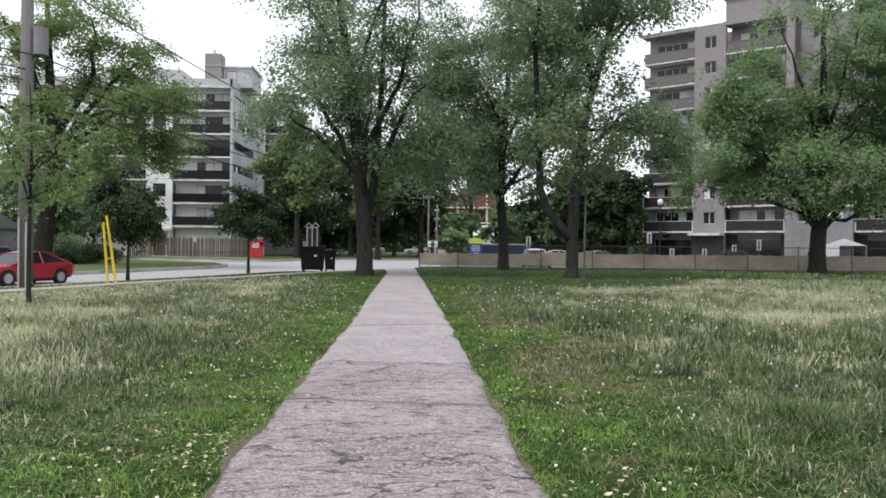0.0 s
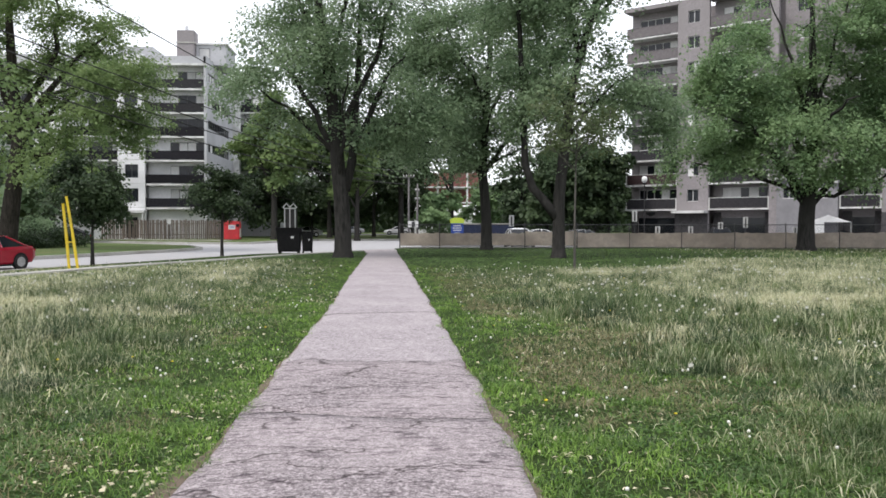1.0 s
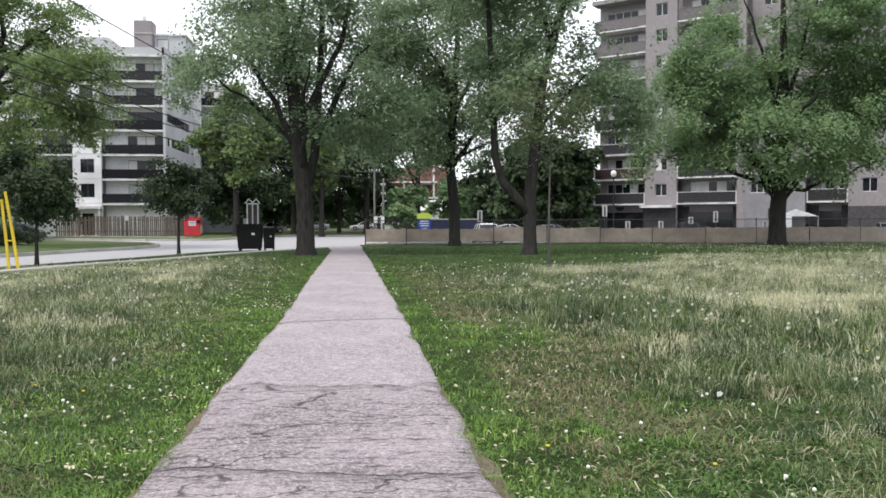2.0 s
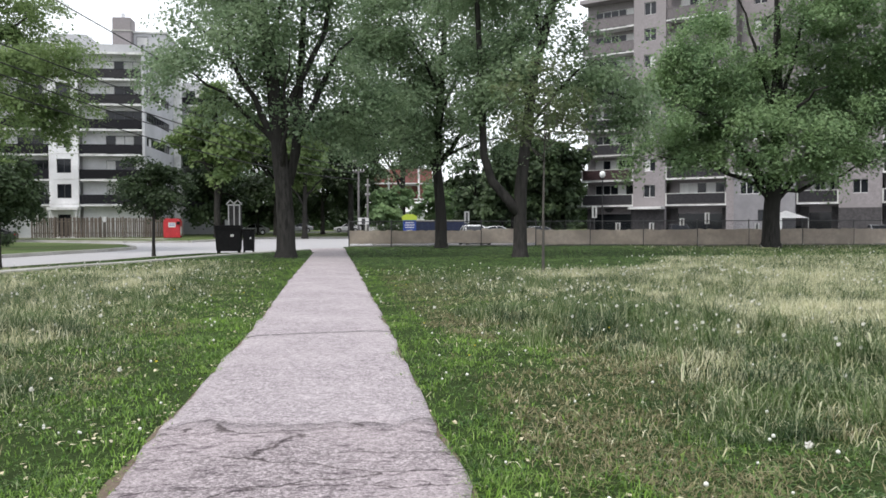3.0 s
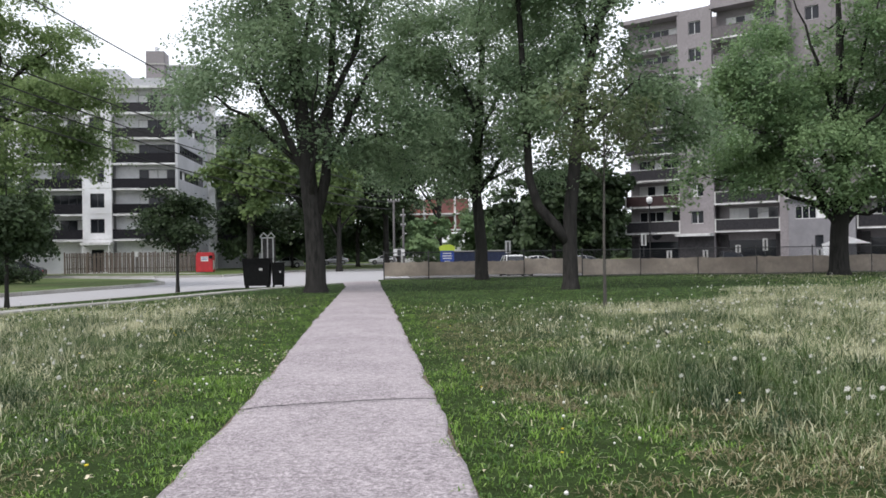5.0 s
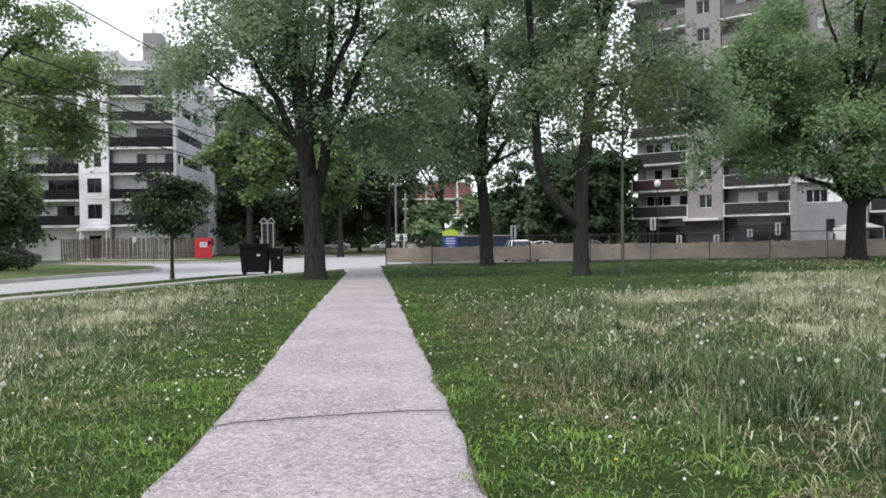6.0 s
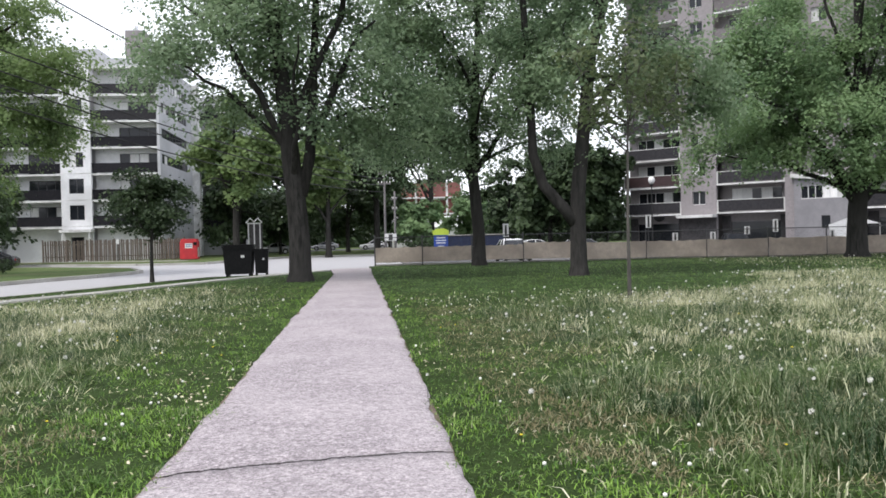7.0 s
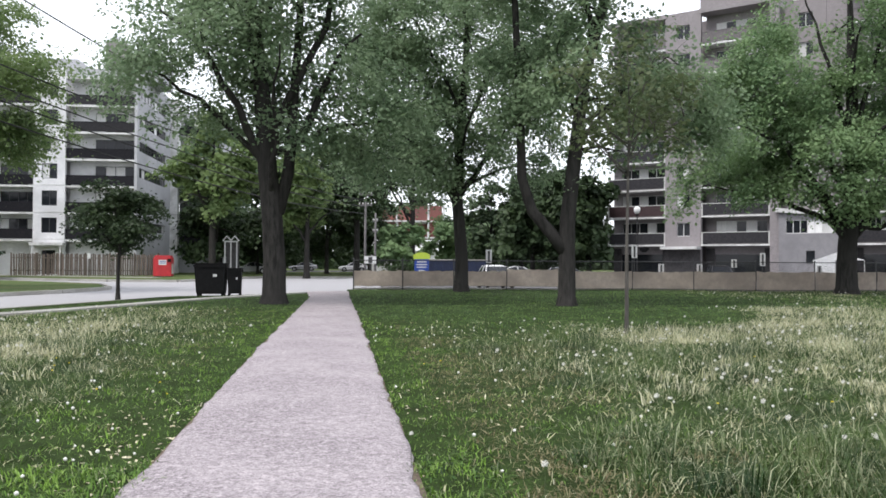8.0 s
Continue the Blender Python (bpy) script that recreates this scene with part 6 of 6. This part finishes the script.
rng = np.random.default_rng(99)
sets = {"short": [], "tall": [], "straw": [], "dead": [], "mown": [], "clover": []}
ZONES = [(-5.5, 6.2, 3.6, 10, 2900, 0.75), (-9, 10.5, 10, 18, 1150, 1.05), (-15, 17, 18, 28, 640, 1.6), (-16, 28, 28, 40, 250, 2.5), (-14, 42, 40, 56, 100, 4.0), (-26, 34, -12, 4.6, 45, 3.0), (5.6, 30, 4.3, 18, 60, 3.0), (-26, -5.5, 4.3, 18, 60, 3.0)]
for x0, x1, y0, y1, dens, ws in ZONES:
    x, y = scatter(rng, x0, x1, y0, y1, dens)
    ok, off, side = allowed(x, y)
    tuft = 0.55 * field_noise(x, y, 0.17, 51) + 0.45 * field_noise(x, y, 0.55, 52)
    ok &= rng.random(len(x)) < 0.34 + 0.66 * sstep(0.36, 0.60, tuft)
    # thin out towards the sides of the dense stretch
    rim = np.minimum(np.minimum(x - x0, x1 - x), y - 3.4 + 20 * (y0 > 4)) + 2.0 * (field_noise(x, y, 1.1, 53) - 0.5)
    if y1 < 29 and dens > 100:
        ok &= rng.random(len(x)) < 0.04 + 0.96 * sstep(-0.6, 1.2, rim)
    tuft = tuft[ok]
    x, y, off, side = x[ok], y[ok], off[ok], side[ok]
    n = len(x)
    # wildness: 0 by the path, the sidewalk and under the trees, 1 in the unmown field
    edge = sstep(0.7, 2.8, off + 1.6 * (field_noise(x, y, 1.6, 5) - 0.5))
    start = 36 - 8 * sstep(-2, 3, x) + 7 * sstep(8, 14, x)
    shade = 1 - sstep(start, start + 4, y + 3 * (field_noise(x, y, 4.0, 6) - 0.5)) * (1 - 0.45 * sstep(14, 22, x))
    wild = edge * shade * (0.05 + 0.95 * sstep(0.4, 6.0, side))
    lush = sstep(0.35, 0.65, field_noise(x, y, 2.1, 7))
    fine = field_noise(x, y, 0.35, 8)
    reach = np.where(x < 0, 2.0, 0.0)
    field = edge * shade * sstep(3.6, 6.0, off + reach) * sstep(10, 16, y + 0.3 * off + 3 * reach)
    pale = field * (0.45 + 0.55 * sstep(0.30, 0.60, field_noise(x, y, 1.9, 19)))
    pale = np.maximum(pale, 0.35 * wild * sstep(0.55, 0.75, field_noise(x, y, 1.3, 9)))
    weedy = (1 - sstep(8.0, 11.0, y + 2 * (field_noise(x, y, 1.4, 91) - 0.5))) * sstep(0.4, 1.3, off) * (y > 4.3)
    fleck = (1 - 0.75 * weedy) * (0.05 + 0.12 * sstep(0.5, 0.75, field_noise(x, y, 0.9, 15))) * sstep(0.2, 1.2, off) * shade
    pale = pale * (1 - 0.7 * weedy)
    u = rng.random(n)
    straw = u < np.maximum(pale * (0.30 + 0.55 * sstep(0.36, 0.66, 0.6 * field_noise(x, y, 0.3, 23) + 0.4 * field_noise(x, y, 0.9, 24))), fleck)
    dry = np.where(x < 0, 0.45, 0.85) * sstep(0.53, 0.68, 0.06 * (x > 0) + 0.6 * field_noise(x, y, 1.1, 61) + 0.4 * field_noise(x, y, 0.3, 62)) * sstep(0.35, 0.8, off) * (1 - sstep(2.6, 4.6, off)) * shade
    dead = ~straw & (rng.random(n) < dry)
    tall = ~straw & ~dead & (rng.random(n) < 0.2 + 0.75 * wild)
    # under the trees most blades take the mown colour, darkened for tree shade
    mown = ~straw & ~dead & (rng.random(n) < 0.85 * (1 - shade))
    tall &= ~mown
    short = ~straw & ~tall & ~dead & ~mown
    thin = rng.random(n) > 0.35 * weedy
    tall, short, dead = tall & thin, short & thin, dead & thin & (rng.random(n) > 0.5 * weedy)
    hs = (0.025 + 0.045 * rng.random(n)) * (0.55 + 1.0 * fine)
    ht = (0.05 + 0.08 * rng.random(n) + 0.14 * wild * lush * rng.random(n)) * (0.45 + 0.75 * wild) * (0.35 + 1.3 * sstep(0.3, 0.75, tuft))
    hw = (0.07 + 0.18 * rng.random(n)) * (0.42 + 0.68 * wild) * (0.6 + 0.6 * field) * (0.6 + 0.8 * fine)
    hd = 0.03 + 0.06 * rng.random(n)
    curl = np.full(n, y1 < 19)
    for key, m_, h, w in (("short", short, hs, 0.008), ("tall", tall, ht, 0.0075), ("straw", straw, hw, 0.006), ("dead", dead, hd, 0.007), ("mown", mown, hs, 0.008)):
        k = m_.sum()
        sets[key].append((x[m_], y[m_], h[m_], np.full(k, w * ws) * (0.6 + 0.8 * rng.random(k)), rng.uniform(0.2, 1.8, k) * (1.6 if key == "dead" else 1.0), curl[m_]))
    # broad low leaves among the grass
    cm = (rng.random(n) < (0.09 if y1 < 29 else 0.04) + 0.30 * weedy) & ~straw
    sets["clover"].append((x[cm], y[cm], 0.02 + 0.04 * rng.random(cm.sum()), 0.020 * ws ** 0.6 * (0.5 + rng.random(cm.sum())), rng.uniform(0.8, 2.6, cm.sum()), curl[cm]))
for key, nm, mt, lb in (("short", "short_grass", "g_short", "short bright green grass by the footpath"), ("tall", "tall_grass", "g_tall", "tall uneven grey-green grass"), ("straw", "seeding_grass", "g_straw", "pale seeding grass stems in the unmown field"), ("dead", "dead_grass", "g_dead", "flattened dead brown grass in patches"), ("mown", "mown_grass", "g_mown", "short mown grass, coloured darker for the shade under the trees"), ("clover", "clover_patch", "clover", "low broad clover and weed leaves")):
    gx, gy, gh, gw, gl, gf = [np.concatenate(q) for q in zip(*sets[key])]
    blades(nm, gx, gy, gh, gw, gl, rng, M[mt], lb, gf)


def tufts(name, count, spots, per, h0, h1, material, label):
    """Bunches of long arching blades that spread from one root."""
    tx, ty = scatter(rng, *spots, count / ((spots[1] - spots[0]) * (spots[3] - spots[2])))
    ok, off, side = allowed(tx, ty)
    ok &= (off > 2.4) & (side > 1.5) & ((ty < 23) | (tx < 0) | (tx > 9)) & (field_noise(tx, ty, 1.9, 19) + 0.5 * rng.random(len(tx)) > 0.6)
    tx, ty = tx[ok], ty[ok]
    size = rng.uniform(0.5, 1.2, len(tx))
    idx = np.repeat(np.arange(len(tx)), per)
    n = len(idx)
    s = size[idx]
    bx, by = tx[idx] + rng.normal(size=n) * 0.10 * s, ty[idx] + rng.normal(size=n) * 0.10 * s
    blades(name, bx, by, rng.uniform(h0, h1, n) * s, rng.uniform(0.004, 0.008, n) * (1 + 0.035 * ty[idx]), rng.uniform(0.3, 1.7, n), rng, M[material], label)


tufts("pale_grass_tufts", 1500, (-11, 13, 8, 28), 22, 0.10, 0.26, "g_straw", "pale arching tufts of seeding grass")
tufts("green_grass_tufts", 700, (-10, 11, 6, 26), 44, 0.10, 0.27, "g_tall", "dark green arching tufts of long grass")


def ball(r, sub=1):
    b = bmesh.new()
    bmesh.ops.create_icosphere(b, subdivisions=sub, radius=r)
    v = np.array([p.co for p in b.verts], dtype=np.float32)
    f = np.array([[q.index for q in t.verts] for t in b.faces], dtype=np.int32)
    b.free()
    return v, f


def puff(count, seed):
    """Fine spokes from a centre to a round shell, as in a seed head."""
    r = np.random.default_rng(seed)
    d = r.normal(size=(count, 3))
    d /= np.linalg.norm(d, axis=1, keepdims=True)
    t = np.cross(d, r.normal(size=(count, 3)))
    t /= np.linalg.norm(t, axis=1, keepdims=True)
    tip = d * r.uniform(0.8, 1.1, (count, 1))
    v = np.stack([d * 0.12, tip + t * 0.32, tip - t * 0.32], 1).reshape(-1, 3).astype(np.float32)
    return v, np.arange(count * 3, dtype=np.int32).reshape(-1, 3)


def heads(name, x, y, h, r, base, material, label, flat=1.0):
    v, f = base
    n = len(x)
    pts = v[None] * r[:, None, None] * np.array([1, 1, flat], dtype=np.float32) + np.stack([x, y, gz(x, y) + h], 1)[:, None, :]
    fc = f[None] + (np.arange(n, dtype=np.int32) * len(v))[:, None, None]
    ob = new(name, raw(name, pts.reshape(-1, 3), fc.reshape(-1, 3), material))
    return tagged(ob, label, "flowers", kind="stuff")


hx, hy = [], []
for x0, x1, y0, y1, d in ((-8, 8, 4, 14, 1.2), (-13, 14, 14, 26, 3.6), (-15, 24, 26, 36, 2.6), (14, 40, 36, 50, 0.5)):
    x, y = scatter(rng, x0, x1, y0, y1, d)
    ok, off, side = allowed(x, y)
    keep = ok & (rng.random(len(x)) < (0.04 + 0.96 * sstep(1.2, 3.0, off)) * (0.08 + 0.92 * sstep(0.42, 0.66, 0.6 * field_noise(x, y, 1.9, 31) + 0.4 * field_noise(x, y, 0.6, 32))))
    keep &= (rng.random(len(x)) < sstep(0.2, 5.0, side) + 0.2) & ((y < 30) | (x > 11) | (x < -3)) & (y < 36 + 20 * (x > 11))
    hx.append(x[keep])
    hy.append(y[keep])
hx, hy = np.concatenate(hx), np.concatenate(hy)
hh = 0.10 + 0.20 * rng.random(len(hx))
heads("dandelion_seed_heads", hx, hy, hh, (0.011 + 0.012 * rng.random(len(hx))) * (1 + 0.010 * hy), puff(44, 5), M["seedhead"], "white dandelion seed heads scattered in the grass")
blades("dandelion_stalks", hx, hy, hh, np.full(len(hx), 0.006), np.full(len(hx), 0.02), rng, M["g_tall"], "thin dandelion stalks")
fx, fy = scatter(rng, -11, 13, 4, 30, 1.6)
ok, off, side = allowed(fx, fy)
k = ok & (off > 0.1)
fx, fy = fx[k], fy[k]
heads("clover_flowers", fx, fy, 0.03 + 0.06 * rng.random(len(fx)), 0.007 + 0.007 * rng.random(len(fx)) + 0.0002 * fy, ball(1.0, 1), M["seedhead"], "tiny white clover flowers")
px, py = scatter(rng, -6, 7, 7, 24, 0.22)
ok, off, side = allowed(px, py)
k = ok & (off > 0.4)
heads("dandelion_flowers", px[k], py[k], 0.09 + 0.06 * rng.random(k.sum()), 0.011 + 0.006 * rng.random(k.sum()), ball(1.0, 1), M["petal"], "yellow dandelion flowers", 0.5)
# short bent pale stalks lying on top of the grass
qx, qy = [], []
for x0, x1, y0, y1, d in ((-6, 7, 4.3, 12, 60), (-10, 12, 12, 22, 34), (-14, 16, 22, 32, 16)):
    x, y = scatter(rng, x0, x1, y0, y1, d)
    ok, off, side = allowed(x, y)
    k = ok & (side > 0.4) & (rng.random(len(x)) < (0.10 + 0.90 * sstep(0.6, 2.2, off)) * (0.15 + 0.85 * sstep(0.40, 0.62, 0.5 * field_noise(x, y, 0.8, 81) + 0.5 * field_noise(x, y, 0.25, 82))))
    qx.append(x[k])
    qy.append(y[k])
qx, qy = np.concatenate(qx), np.concatenate(qy)
n = len(qx)
blades("bent_dry_stalks", qx, qy, rng.uniform(0.04, 0.11, n), rng.uniform(0.005, 0.011, n) * (1 + 0.03 * qy), rng.uniform(0.6, 2.6, n), rng, M["g_straw"], "short bent dry stalks lying over the grass")
# dry pale leaf scraps along the path's edges
lx, ly = scatter(rng, -4.4, 2.8, 3.5, 22, 230)
ok, off, side = allowed(lx, ly)
k = ok & (rng.random(len(lx)) < np.exp(-np.maximum(off, 0) / 0.75) * (0.25 + 0.75 * sstep(0.4, 0.65, field_noise(lx, ly, 1.2, 41))) * np.where(lx < 0, 1.0, 0.35) * (1 - 0.8 * sstep(9, 12, ly)))
lx, ly = lx[k], ly[k]
blades("leaf_litter", lx, ly, 0.02 + 0.02 * rng.random(len(lx)), 0.018 + 0.028 * rng.random(len(lx)), rng.uniform(0.8, 2.2, len(lx)), rng, M["paper"], "dry pale leaf scraps by the path edge")
